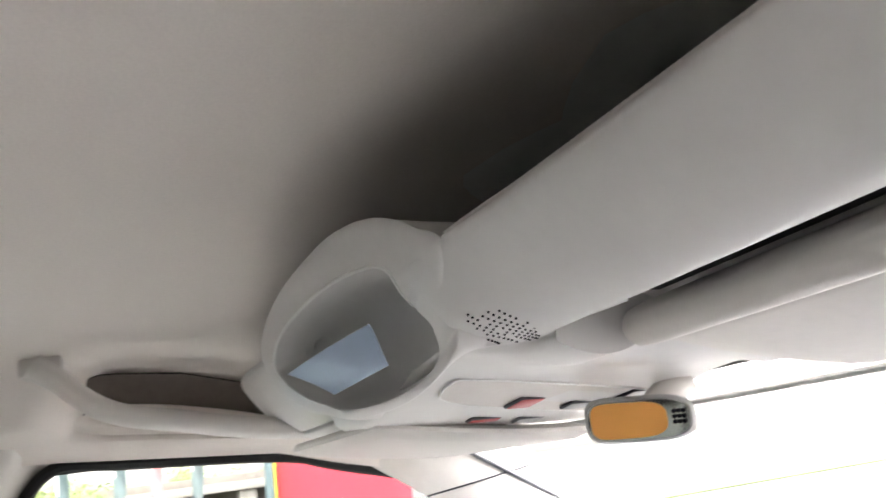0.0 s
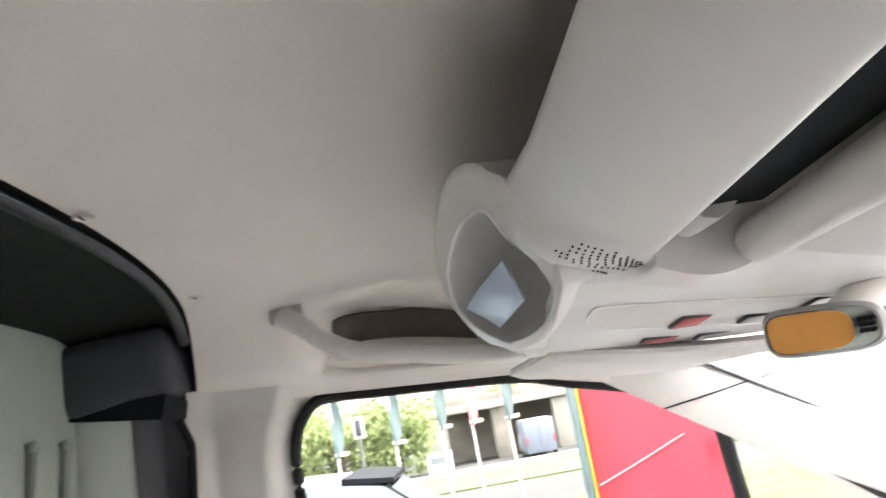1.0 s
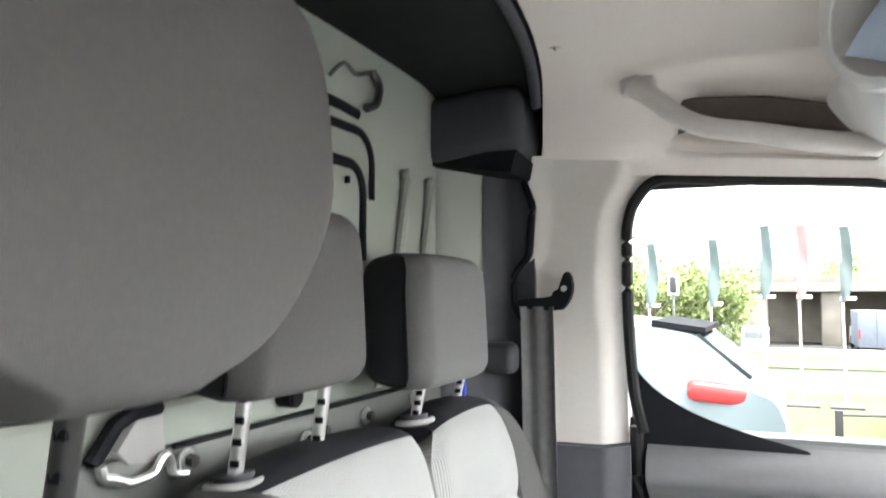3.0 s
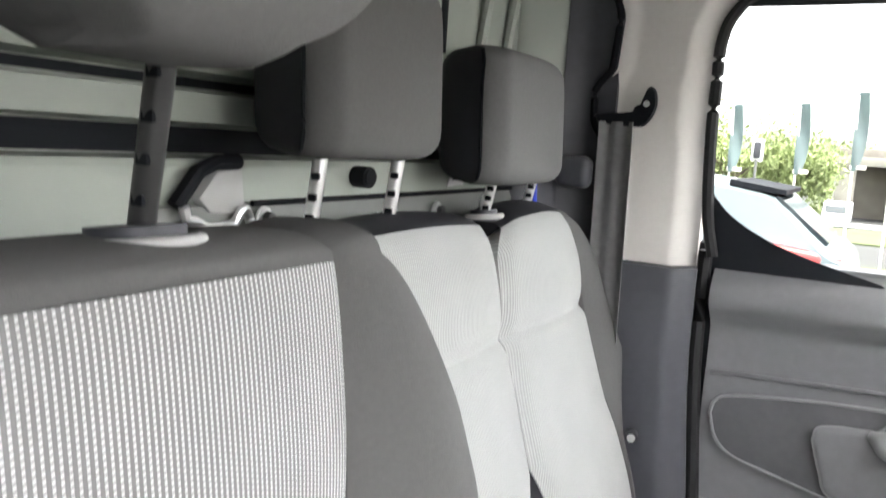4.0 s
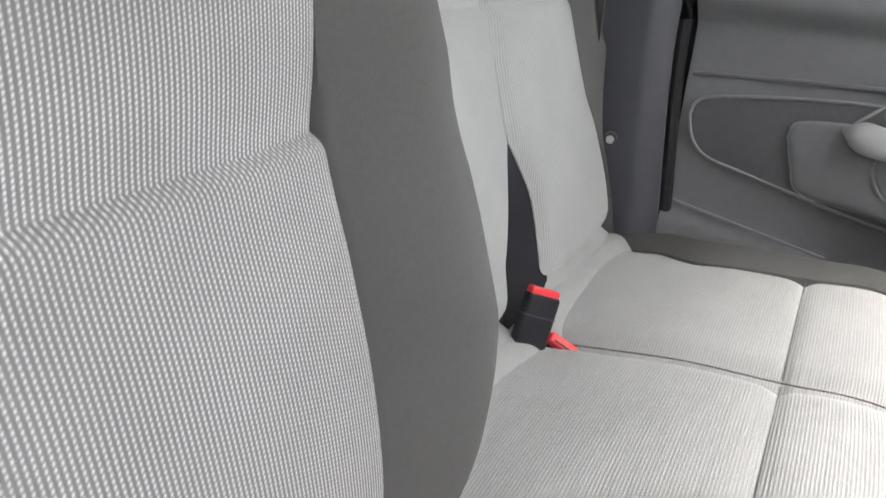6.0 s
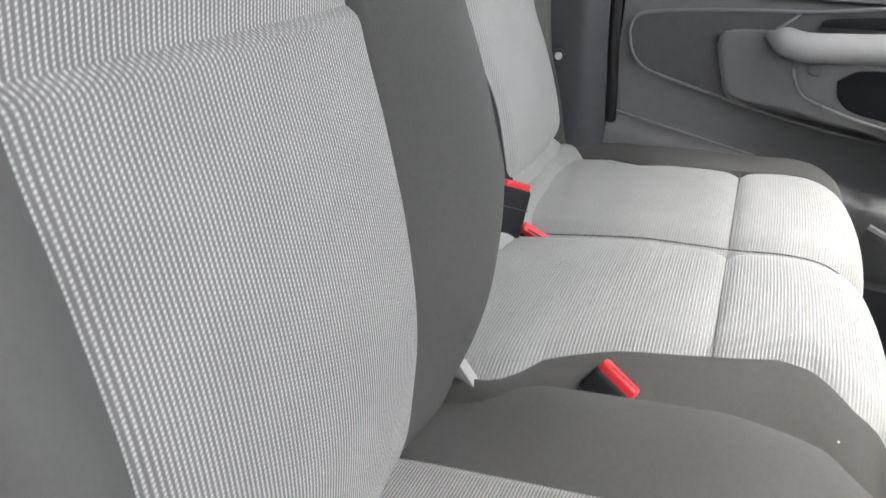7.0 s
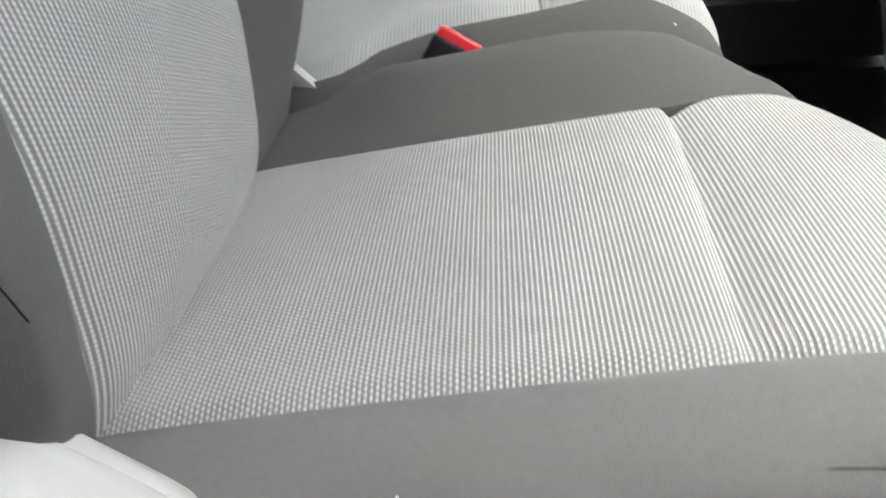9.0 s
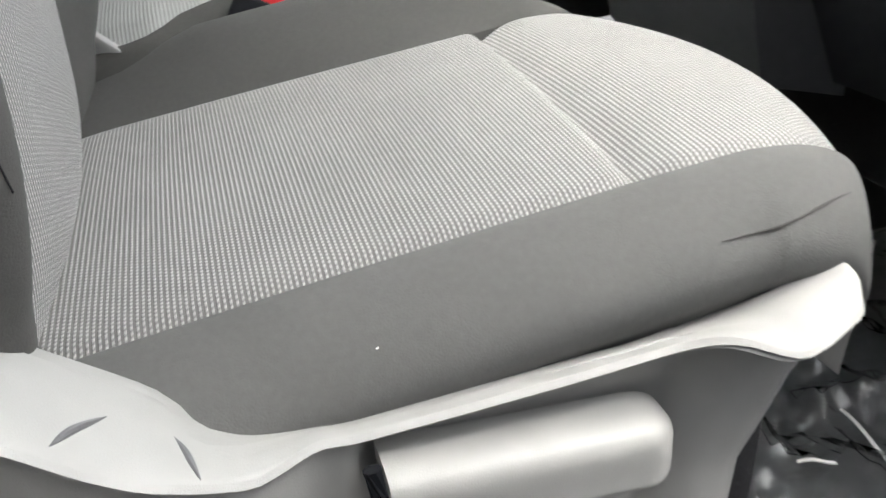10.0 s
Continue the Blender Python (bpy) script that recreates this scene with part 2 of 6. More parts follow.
def tube(points, radius, sides=10, flat=1.0, up=(0, 0, 1)):
    """A rod along points; radius may be a function of 0..1; flat squeezes it across up."""
    bm = bmesh.new()
    pts = [Vector(p) for p in points]
    rings = []
    for i, p in enumerate(pts):
        d = (pts[min(i + 1, len(pts) - 1)] - pts[max(i - 1, 0)]).normalized()
        a = d.cross(Vector(up))
        a = a.normalized() if a.length > 1e-4 else d.orthogonal().normalized()
        b = a.cross(d).normalized()
        r = radius(i / (len(pts) - 1)) if callable(radius) else radius
        rings.append([bm.verts.new(p + r * (math.cos(t) * a + flat * math.sin(t) * b)) for t in (2 * math.pi * k / sides for k in range(sides))])
    for r0, r1 in zip(rings, rings[1:]):
        for k in range(sides):
            bm.faces.new((r0[k], r0[(k + 1) % sides], r1[(k + 1) % sides], r1[k]))
    bm.faces.new(rings[0][::-1])
    bm.faces.new(rings[-1])
    return bm


def box(cx, cy, cz, sx, sy, sz, bevel=0.004, segments=2, turn=(0, 0, 0)):
    bm = bmesh.new()
    bmesh.ops.create_cube(bm, size=1)
    bmesh.ops.scale(bm, vec=(sx, sy, sz), verts=bm.verts)
    if bevel:
        bmesh.ops.bevel(bm, geom=list(bm.edges), offset=bevel, segments=segments, profile=0.5, affect="EDGES")
    bmesh.ops.transform(bm, matrix=pose(cx, cy, cz, *turn), verts=bm.verts)
    return bm


def prism(outline, place, thick, bevel=0.003):
    """A plate cut to a 2D outline; place(a, b, h) gives the world point at height h of its thickness."""
    bm = bmesh.new()
    lo = [bm.verts.new(place(a, b, 0)) for a, b in outline]
    hi = [bm.verts.new(place(a, b, thick)) for a, b in outline]
    n = len(outline)
    for k in range(n):
        bm.faces.new((lo[k], lo[(k + 1) % n], hi[(k + 1) % n], hi[k]))
    top = bm.faces.new(hi)
    bm.faces.new(lo[::-1])
    if bevel:
        bmesh.ops.bevel(bm, geom=list(top.edges), offset=bevel, segments=2, profile=0.5, affect="EDGES")
    return bm


def dome(outline, place, thick, r):
    """A plate with a rounded shoulder; place(a, b, h) as for prism."""
    bm = bmesh.new()
    n = len(outline)
    ca, cb = sum(a for a, b in outline) / n, sum(b for a, b in outline) / n
    rings = []
    for inset, h in [(0, 0)] + [(r * (1 - math.cos(math.pi / 12 * k)), thick - r + r * math.sin(math.pi / 12 * k)) for k in range(7)]:
        row = []
        for a, b in outline:
            d = math.hypot(a - ca, b - cb)
            f = max(0.0, 1 - inset / d)
            row.append(bm.verts.new(place(ca + (a - ca) * f, cb + (b - cb) * f, h)))
        rings.append(row)
    for p, q in zip(rings, rings[1:]):
        for k in range(n):
            bm.faces.new((p[k], p[(k + 1) % n], q[(k + 1) % n], q[k]))
    bm.faces.new(rings[0][::-1])
    bm.faces.new(rings[-1])
    return bm


def disc(center, axis, radius, depth, sides=20, bevel=0.0):
    bm = bmesh.new()
    bmesh.ops.create_cone(bm, cap_ends=True, segments=sides, radius1=radius, radius2=radius, depth=depth)
    if bevel:
        rim = [e for e in bm.edges if abs(e.verts[0].co.z - e.verts[1].co.z) < 1e-6]
        bmesh.ops.bevel(bm, geom=rim, offset=bevel, segments=2, affect="EDGES")
    turn = Vector(axis).to_track_quat("Z", "Y").to_matrix().to_4x4()
    bmesh.ops.transform(bm, matrix=Matrix.Translation(center) @ turn, verts=bm.verts)
    return bm


def joined(bms):
    out = bmesh.new()
    for b in bms:
        me = bpy.data.meshes.new("piece")
        b.to_mesh(me)
        b.free()
        out.from_mesh(me)
        bpy.data.meshes.remove(me)
    return out


def ss(a, b, x):
    x = min(1, max(0, (x - a) / (b - a)))
    return x * x * (3 - 2 * x)

# ---- the cab's shell ----
def roof_section(y):
    """The headliner's cross-section at y, from the passenger's door head to the driver's."""
    dip = 0.05 * ss(0.10, 0.45, y)
    side = lerp_table([(-0.15, 1.268), (0.04, 1.262), (0.335, 1.240), (0.42, 1.216), (0.62, 1.17)], y)
    half = [(-0.700, side), (-0.685, side + 0.02), (-0.640, 1.305 - dip), (-0.595, 1.365 - dip), (-0.50, 1.392 + 0.3 * dip), (-0.25, 1.403 + 0.9 * dip)]
    return half + [(0, 1.405 + 0.9 * dip)] + [(-x, z) for x, z in half[::-1]]


def liner_rear(x):
    return -0.038 - 0.085 * (abs(x) / 0.62) ** 2.2


def liner(u, v, lift=0.0):
    pts = curve_points(roof_section(lerp_table([(0, 0), (1, 0.62)], v)), 24)
    k = min(int(u * 24), 23)
    p = pts[k].lerp(pts[k + 1], u * 24 - k)
    back = liner_rear(p.x)
    y = back + (0.62 - back) * v
    q = curve_points(roof_section(y), 24)
    p = q[k].lerp(q[k + 1], u * 24 - k)
    hollow = 0.155 * math.exp(-((p.x + 0.610) / 0.052) ** 4 - ((y - 0.205) / 0.145) ** 6)
    return Vector((p.x - hollow * 0.70, y, p.y + lift + hollow * 0.12))


bm = slab(lambda u, v: liner(u, v), lambda u, v: liner(u, v, 0.02), 72, 40)
whole("ceiling", bm, LINER, "beige felt headliner curving down to the door heads", "ceiling", "structure")

# dark roof lining behind the headliner
bm = slab(lambda u, v: Vector((-0.70 + 1.40 * u, -0.36 + 0.40 * v, 1.415 - 0.02 * abs(2 * u - 1) ** 3 - 0.02 * (1 - v))),
          lambda u, v: Vector((-0.70 + 1.40 * u, -0.36 + 0.40 * v, 1.47)), 24, 6)
whole("roof_lining", bm, ROOF_BLACK, "black roof lining above the bulkhead", "roof lining", "structure")
edge = [(x, liner_rear(x) - 0.012, 1.398 - 0.035 * (abs(x) / 0.6) ** 4) for x in [-0.60 + 1.2 * i / 30 for i in range(31)]]
whole("headliner_edge", tube(edge, 0.008, 8, 0.6), DARK_TRIM, "dark edging strip along the rear of the headliner", "trim", "structure")

# press studs of the headliner
for x, y in ((-0.072, -0.022), (-0.41, -0.042), (0.25, -0.022)):
    z = 1.4 - 0.012 * (abs(x) / 0.41) ** 2
    y -= 0.004
    clip = thing("trim_clip", (x, y, z - 0.004), "beige plastic press stud in the headliner", "clip", group="headliner clips")
    part("rim", disc((x, y, z), (0, 0.1, 1), 0.009, 0.003, 16, 0.001), LINER, clip)
    part("slit", box(x + 0.004, y, z - 0.0016, 0.010, 0.0022, 0.0012, 0.0004), BLACK, clip, "dark slit")

# bulkhead: stepped steel wall behind the seats
STEPS = [(0.02, -0.30), (0.88, -0.30), (0.90, -0.297), (0.975, -0.297), (0.982, -0.300), (0.984, -0.335), (1.010, -0.335), (1.013, -0.300), (1.038, -0.298),
         (1.041, -0.318), (1.052, -0.318), (1.055, -0.29), (1.10, -0.282), (1.40, -0.278)]


def step_wall(u, v, thick=0.0):
    f = v * (len(STEPS) - 1)
    k = min(int(f), len(STEPS) - 2)
    (z0, y0), (z1, y1) = STEPS[k], STEPS[k + 1]
    f -= k
    x = -0.66 + 1.32 * u
    side = ss(0.50, 0.66, abs(x))
    return Vector((x, y0 + (y1 - y0) * f - thick - 0.02 * side, z0 + (z1 - z0) * f))


bulkhead = thing("wall_rear", (0, -0.33, 0.02), "grey-green painted steel bulkhead with pressed ribs", "bulkhead", "structure")
part("panel", slab(lambda u, v: step_wall(u, v), lambda u, v: Vector((-0.66 + 1.32 * u, -0.37, 0.02 + 1.38 * v)), 40, 4 * (len(STEPS) - 1)), STEEL_GREEN, bulkhead)


# A black rod on the steel, painted as the shade of a pressing.
def bead(points, r=0.008, mat=None, name="groove", label="black line for the shade in a pressed groove"):
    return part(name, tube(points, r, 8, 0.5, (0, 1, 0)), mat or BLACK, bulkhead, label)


def corner_line(x_in, x_corner, z_top, z_low, y, r=0.03):
    """A line that runs along x, turns a round corner and goes down."""
    out = [(x_in, y, z_top), (x_corner + r, y, z_top)]
    for k in range(1, 7):
        a = math.pi / 2 * k / 6
        out.append((x_corner + r - r * math.sin(a), y, z_top - r + r * math.cos(a)))
    return out + [(x_corner, y, z_low)]


Y0 = -0.278
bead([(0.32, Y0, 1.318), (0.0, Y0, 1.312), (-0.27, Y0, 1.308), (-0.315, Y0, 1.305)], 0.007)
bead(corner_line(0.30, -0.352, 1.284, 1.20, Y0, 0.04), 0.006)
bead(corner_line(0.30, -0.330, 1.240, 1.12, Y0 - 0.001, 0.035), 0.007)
for x in (-0.445, -0.530):
    part("rib", tube([(x, Y0 + 0.002, 1.252), (x, Y0 + 0.006, 1.24), (x + 0.01, Y0 + 0.004, 1.17), (x + 0.02, Y0, 1.09)], 0.008, 8), STEEL_GREEN, bulkhead)
# bent wire clip and hole in the bulkhead
part("wire_clip", tube(curve_points([(-0.235, -0.272, 1.335), (-0.25, -0.262, 1.352), (-0.275, -0.260, 1.345), (-0.30, -0.262, 1.352), (-0.33, -0.268, 1.362)], 16), 0.003, 6), POST_DARK, bulkhead, "thin bent wire clip")
part("catch", tube(curve_points([(-0.345, -0.275, 1.368), (-0.352, -0.268, 1.35), (-0.345, -0.268, 1.325), (-0.325, -0.272, 1.315)], 12), 0.006, 8), POST_DARK, bulkhead, "dark steel catch")
part("wire_clip", tube(curve_points([(0.055, -0.272, 1.372), (0.075, -0.262, 1.352), (0.10, -0.26, 1.350), (0.13, -0.27, 1.348)], 12), 0.004, 6), POST_DARK, bulkhead, "thin bent wire clip")
part("hole", tube([(-0.285, -0.276, 1.222), (-0.287, -0.277, 1.214)], 0.0035, 8), BLACK, bulkhead, "small dark slot")
# Black strips put the shade of the recessed channels into colour.
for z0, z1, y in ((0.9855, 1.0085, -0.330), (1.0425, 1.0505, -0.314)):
    part("channel", slab(lambda u, v: Vector((-0.56 + 1.12 * u, y, z0 + (z1 - z0) * v)), lambda u, v: Vector((-0.56 + 1.12 * u, y - 0.004, z0 + (z1 - z0) * v)), 2, 2), BLACK, bulkhead, "black strip for the shade in a recessed channel")
part("channel", slab(lambda u, v: Vector((-0.20 + 0.76 * u, -0.289, 1.068 + 0.012 * v)), lambda u, v: Vector((-0.20 + 0.76 * u, -0.30, 1.068 + 0.012 * v)), 2, 2), BLACK, bulkhead, "black strip for the shade in a recessed channel")
# crossbar, bolts and the raised plate behind the seats
part("crossbar", slab(lambda u, v: Vector((-0.60 + 0.72 * u, -0.284 - 0.004 * (2 * v - 1) ** 4, 0.888 + 0.054 * v)), lambda u, v: Vector((-0.60 + 0.72 * u, -0.30, 0.886 + 0.058 * v)), 8, 8), STEEL_GREY, bulkhead, "grey steel crossbar")
for x, z in ((-0.235, 0.921), (-0.343, 0.923), (-0.485, 0.928), (-0.205, 0.915), (-0.01, 0.93)):
    b = part("bolt", disc((x, -0.280, z), (0, 1, 0), 0.011, 0.006, 16, 0.002), CHROME, bulkhead, "bright steel bolt")
    part("bolt_head", disc((x, -0.274, z), (0, 1, 0), 0.006, 0.008, 6), POST_DARK, b)
part("stud", disc((-0.178, -0.286, 0.966), (0.1, 1, 0), 0.012, 0.026, 16, 0.003), BLACK, bulkhead, "black plastic stud")
part("plate", prism([(0.067, 0.950), (0.046, 0.973), (0.015, 0.975), (0.010, 0.934), (0.053, 0.936)], lambda a, b, h: Vector((a, -0.296 + h, b)), 0.012), SHELL_GREY, bulkhead, "pale bracket plate")
part("plate_edge", tube([(0.092, -0.286, 0.944), (0.070, -0.284, 0.972), (0.050, -0.284, 0.980), (0.022, -0.284, 0.981)], 0.007, 8), BLACK, bulkhead, "black bracket edge")
part("strap", tube(curve_points([(0.090, -0.278, 0.944), (0.086, -0.278, 0.934), (0.077, -0.276, 0.931), (0.061, -0.277, 0.925), (0.040, -0.277, 0.926), (0.030, -0.278, 0.929), (0.022, -0.276, 0.940), (0.013, -0.278, 0.933), (0.009, -0.277, 0.922), (-0.007, -0.278, 0.919)], 40), 0.0045, 8), CHROME, bulkhead, "bright crumpled metal strap")
# Thin black rod painted as a shadow line above the crossbar.
part("crossbar_shadow", tube([(-0.60, -0.286, 0.946), (0.0, -0.286, 0.943)], 0.003, 6), BLACK, bulkhead, "black line for the shadow over the crossbar")
part("label", prism([(-0.392, 0.951), (-0.41, 0.985), (-0.43, 0.985), (-0.44, 0.953)], lambda a, b, h: Vector((a, -0.294 + h, b)), 0.0015, 0), PAPER, bulkhead, "white paper label")
part("label_bar", prism([(-0.405, 0.960), (-0.405, 0.966), (-0.425, 0.966), (-0.425, 0.960)], lambda a, b, h: Vector((a, -0.292 + h, b)), 0.001, 0), DARK_TRIM, bulkhead, "dark print bar")

# dark corner trim between bulkhead and pillar
corner = thing("corner_trim", (-0.66, -0.22, 0.3), "charcoal plastic corner trim beside the bulkhead", "trim", "structure")


def corner_face(u, v):
    y = -0.31 + 0.155 * u
    z = 0.20 + 1.10 * v
    x = -0.595 - 0.075 * ss(0.1, 0.75, u) - 0.012 * ss(0.0, 1.0, v) * u
    return Vector((x, y, z))


part("return_panel", slab(lambda u, v: corner_face(0.50 * u, v), lambda u, v: corner_face(0.50 * u, v) + Vector((-0.05, 0, 0)), 10, 20), STEEL_GREEN, corner, "grey-green painted return beside the bulkhead")
part("panel", slab(lambda u, v: corner_face(0.50 + 0.50 * u, v) + Vector((0.004, 0, 0)), lambda u, v: corner_face(0.50 + 0.50 * u, v) + Vector((-0.05, 0, 0)), 10, 20), DARK_TRIM, corner)
part("lower_panel", slab(lambda u, v: corner_face(0.51 * u, 0.70 * v) + Vector((0.006, 0, 0)), lambda u, v: corner_face(0.51 * u, 0.70 * v) + Vector((-0.03, 0, 0)), 10, 20), DARK_TRIM, corner, "charcoal lower corner")
part("boss", box(-0.632, -0.198, 0.978, 0.036, 0.056, 0.050, 0.014, 4), DARK_TRIM, corner, "rounded charcoal boss")
part("box", box(-0.622, -0.225, 1.338, 0.125, 0.165, 0.105, 0.024, 4, (6, 0, 4)), DARK_TRIM, corner, "rounded charcoal box under the roof")
# Black slab painted as the shadow beneath the box.
part("underside", slab(lambda u, v: Vector((-0.57 - 0.10 * u, -0.30 + 0.14 * v, 1.26 + 0.02 * (1 - v))), lambda u, v: Vector((-0.57 - 0.10 * u, -0.30 + 0.15 * v, 1.284 + 0.01 * (1 - u))), 6, 6), BLACK, corner, "black slab for the shadow under the box")

# B pillar trim
pillar = thing("pillar_trim", (-0.71, -0.08, 0.15), "beige upper and charcoal lower door pillar trim", "pillar trim", "structure")
REAR_EDGE = [(0.80, -0.150), (0.935, -0.152), (1.02, -0.154), (1.055, -0.180), (1.108, -0.182), (1.138, -0.157), (1.22, -0.150), (1.262, -0.165), (1.29, -0.150)]


def pillar_up(u, v, inset=0.0):
    z = 0.842 + 0.455 * v
    y0 = lerp_table(REAR_EDGE, z)
    y1 = -0.018 + 0.05 * ss(1.16, 1.285, z) ** 2
    y = y0 + (y1 - y0) * u
    x = -0.672 - 0.03 * ss(0.0, 0.2, u) * 0.4 - 0.035 * ss(0.72, 1.0, u) - 0.012 * (1 - v) + 0.02 * ss(0.9, 1.0, v) * (1 - u)
    return Vector((x - inset, y, z))


part("upper_trim", slab(pillar_up, lambda u, v: pillar_up(u, v, 0.03), 28, 44), PILLAR, pillar, "beige upper pillar trim")


def pillar_low(u, v, inset=0.0):
    z = 0.12 + 0.72 * v
    y0, y1 = -0.155, -0.012 + 0.028 * ss(0.75, 0.30, z)
    y = y0 + (y1 - y0) * u
    x = -0.680 - 0.03 * ss(0.75, 1.0, u)
    return Vector((x - inset, y, z))


part("lower_trim", slab(pillar_low, lambda u, v: pillar_low(u, v, 0.05), 20, 30), PILLAR_DARK, pillar, "charcoal lower pillar trim")
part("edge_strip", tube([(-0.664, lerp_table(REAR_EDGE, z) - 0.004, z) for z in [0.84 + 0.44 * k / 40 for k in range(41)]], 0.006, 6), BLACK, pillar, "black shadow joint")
part("filler", box(-0.770, -0.01, 0.5, 0.05, 0.085, 0.76, 0.004), BLACK, pillar, "black shut face of the doorway")
part("seal", tube([(-0.722, -0.004 + 0.028 * ss(0.75, 0.30, z), z) for z in [0.12 + 0.75 * k / 20 for k in range(21)]], 0.011, 8), RUBBER, pillar, "black rubber door seal")

# ---- passenger's door ----
door = thing("door_1", (-0.74, 0.45, 0.10), "dark grey moulded door trim with a clear window, shut", "door", "structure")


def door_face(u, v):
    """The trim's inner face: belt ledge, waist and the swell of the armrest."""
    y = 0.012 + 0.93 * u
    z = 0.14 + 0.722 * v
    x = -0.742
    x += 0.046 * ss(0.872, 0.805, z) - 0.046 * ss(0.800, 0.745, z)
    x += 0.004 * ss(0.69, 0.66, z)
    arm = ss(0.30, 0.45, y) * math.exp(-((z - 0.59) / 0.06) ** 2)
    x += 0.030 * arm
    x += 0.030 * ss(0.47 - 0.18 * y, 0.45 - 0.18 * y, z)
    return Vector((x, y, z))


part("trim_panel", slab(door_face, lambda u, v: Vector((-0.79, 0.012 + 0.93 * u, 0.14 + 0.722 * v)), 50, 70), DOOR_TRIM, door)
# insert panel with its raised rim, map pocket and door pull
INSERT_LINE = [(0.027, 0.612), (0.034, 0.634), (0.060, 0.646), (0.161, 0.659), (0.30, 0.670), (0.55, 0.684), (0.55, 0.474), (0.465, 0.480), (0.339, 0.492), (0.21, 0.515), (0.12, 0.535), (0.064, 0.550), (0.038, 0.575)]


def ring(points, n):
    return [tuple(p) for p in curve_points(points + points[:1], n)]


part("insert", dome([p for p in ring(INSERT_LINE, 60)[:-1]], lambda a, b, h: Vector((-0.742 + h + 0.02 * ss(0.15, 0.4, a), a, b)), 0.010, 0.004), INSERT, door, "charcoal insert panel")
part("insert_rim", tube([(-0.731 + 0.02 * ss(0.15, 0.4, a), a, b) for a, b in ring(INSERT_LINE, 80)], 0.0026, 8), EDGE_HIGHLIGHT, door, "raised rim of the insert")
POD = [(0.178, 0.605), (0.189, 0.627), (0.258, 0.635), (0.36, 0.640), (0.52, 0.645), (0.52, 0.490), (0.42, 0.497), (0.30, 0.508), (0.213, 0.521), (0.192, 0.56)]
part("armrest", dome([p for p in ring(POD, 60)[:-1]], lambda a, b, h: Vector((-0.735 + h * (0.35 + 0.65 * ss(0.2, 0.42, a)), a, b)), 0.05, 0.016), DOOR_TRIM, door, "dark grey armrest swell")
part("armrest_edge", tube([(-0.735 + 0.016 * (0.35 + 0.65 * ss(0.2, 0.42, a)) + 0.006, a, b) for a, b in ring(POD, 80)], 0.0024, 8), EDGE_HIGHLIGHT, door, "raised edge round the armrest")
part("shoulder", tube(curve_points([(-0.739, 0.020, 0.676), (-0.738, 0.12, 0.682), (-0.734, 0.30, 0.690), (-0.732, 0.55, 0.694)], 20), 0.006, 8, 0.6), DOOR_TRIM, door, "rounded shoulder above the insert")
part("pull_bar", tube(curve_points([(-0.716, 0.252, 0.630), (-0.702, 0.272, 0.626), (-0.694, 0.31, 0.620), (-0.690, 0.36, 0.624), (-0.688, 0.42, 0.629), (-0.688, 0.52, 0.634), (-0.70, 0.62, 0.638)], 40), lambda t: 0.008 + 0.015 * ss(0.0, 0.22, t), 14, 0.75, (1, 0, 0)), SATIN, door, "satin grey pull bar")
ARM = lambda a: -0.735 + 0.05 * (0.35 + 0.65 * ss(0.2, 0.42, a))
CUP = [(0.303, 0.602), (0.300, 0.580), (0.313, 0.552), (0.332, 0.538), (0.39, 0.522), (0.451, 0.510), (0.50, 0.505), (0.515, 0.55), (0.50, 0.602), (0.40, 0.606)]
cup = part("pull_cup", dome([p for p in ring(CUP, 50)[:-1]], lambda a, b, h: Vector((ARM(a) - 0.006 + 0.6 * h, a, b)), 0.014, 0.012), DOOR_TRIM, door, "dark grey cup below the pull bar")
part("cup_rim", tube([(ARM(a) + 0.0005, a, b) for a, b in ring(CUP, 60)], 0.0030, 8), EDGE_HIGHLIGHT, cup, "raised edge of the cup")
HOLE = [(0.366, 0.575), (0.372, 0.550), (0.392, 0.532), (0.430, 0.524), (0.485, 0.520), (0.495, 0.560), (0.485, 0.594), (0.40, 0.596)]
# No hole is cut: a black plate paints its shade.
part("cup_hole", dome([p for p in ring(HOLE, 40)[:-1]], lambda a, b, h: Vector((ARM(a) + 0.0015 + 0.3 * h, a, b)), 0.006, 0.003), BLACK, cup, "black plate for the shade in the finger hole")
part("cup_dimple", dome([p for p in ring([(0.318, 0.592), (0.322, 0.580), (0.338, 0.578), (0.344, 0.590), (0.332, 0.597)], 24)[:-1]], lambda a, b, h: Vector((ARM(a) + 0.001 + h, a, b)), 0.006, 0.004), DOOR_TRIM, cup)
# Likewise a black plate on the trim, painted as a shaded slot.
part("slot", dome([p for p in ring([(0.324, 0.650), (0.337, 0.664), (0.413, 0.673), (0.52, 0.678), (0.53, 0.665), (0.419, 0.655)], 40)[:-1]], lambda a, b, h: Vector((-0.720 + h, a, b)), 0.010, 0.004), BLACK, door, "black plate for the shade in the slot above the pull bar")
part("fold", tube(curve_points([(-0.722, 0.297, 0.671), (-0.718, 0.285, 0.660), (-0.712, 0.262, 0.640)], 10), 0.0024, 8), EDGE_HIGHLIGHT, door, "raised fold")
part("crease", tube([(-0.728 + 0.012 * k / 12, 0.02 + 0.25 * k / 12, 0.470 - 0.042 * k / 12) for k in range(13)], 0.0025, 6), EDGE_HIGHLIGHT, door, "moulded crease")
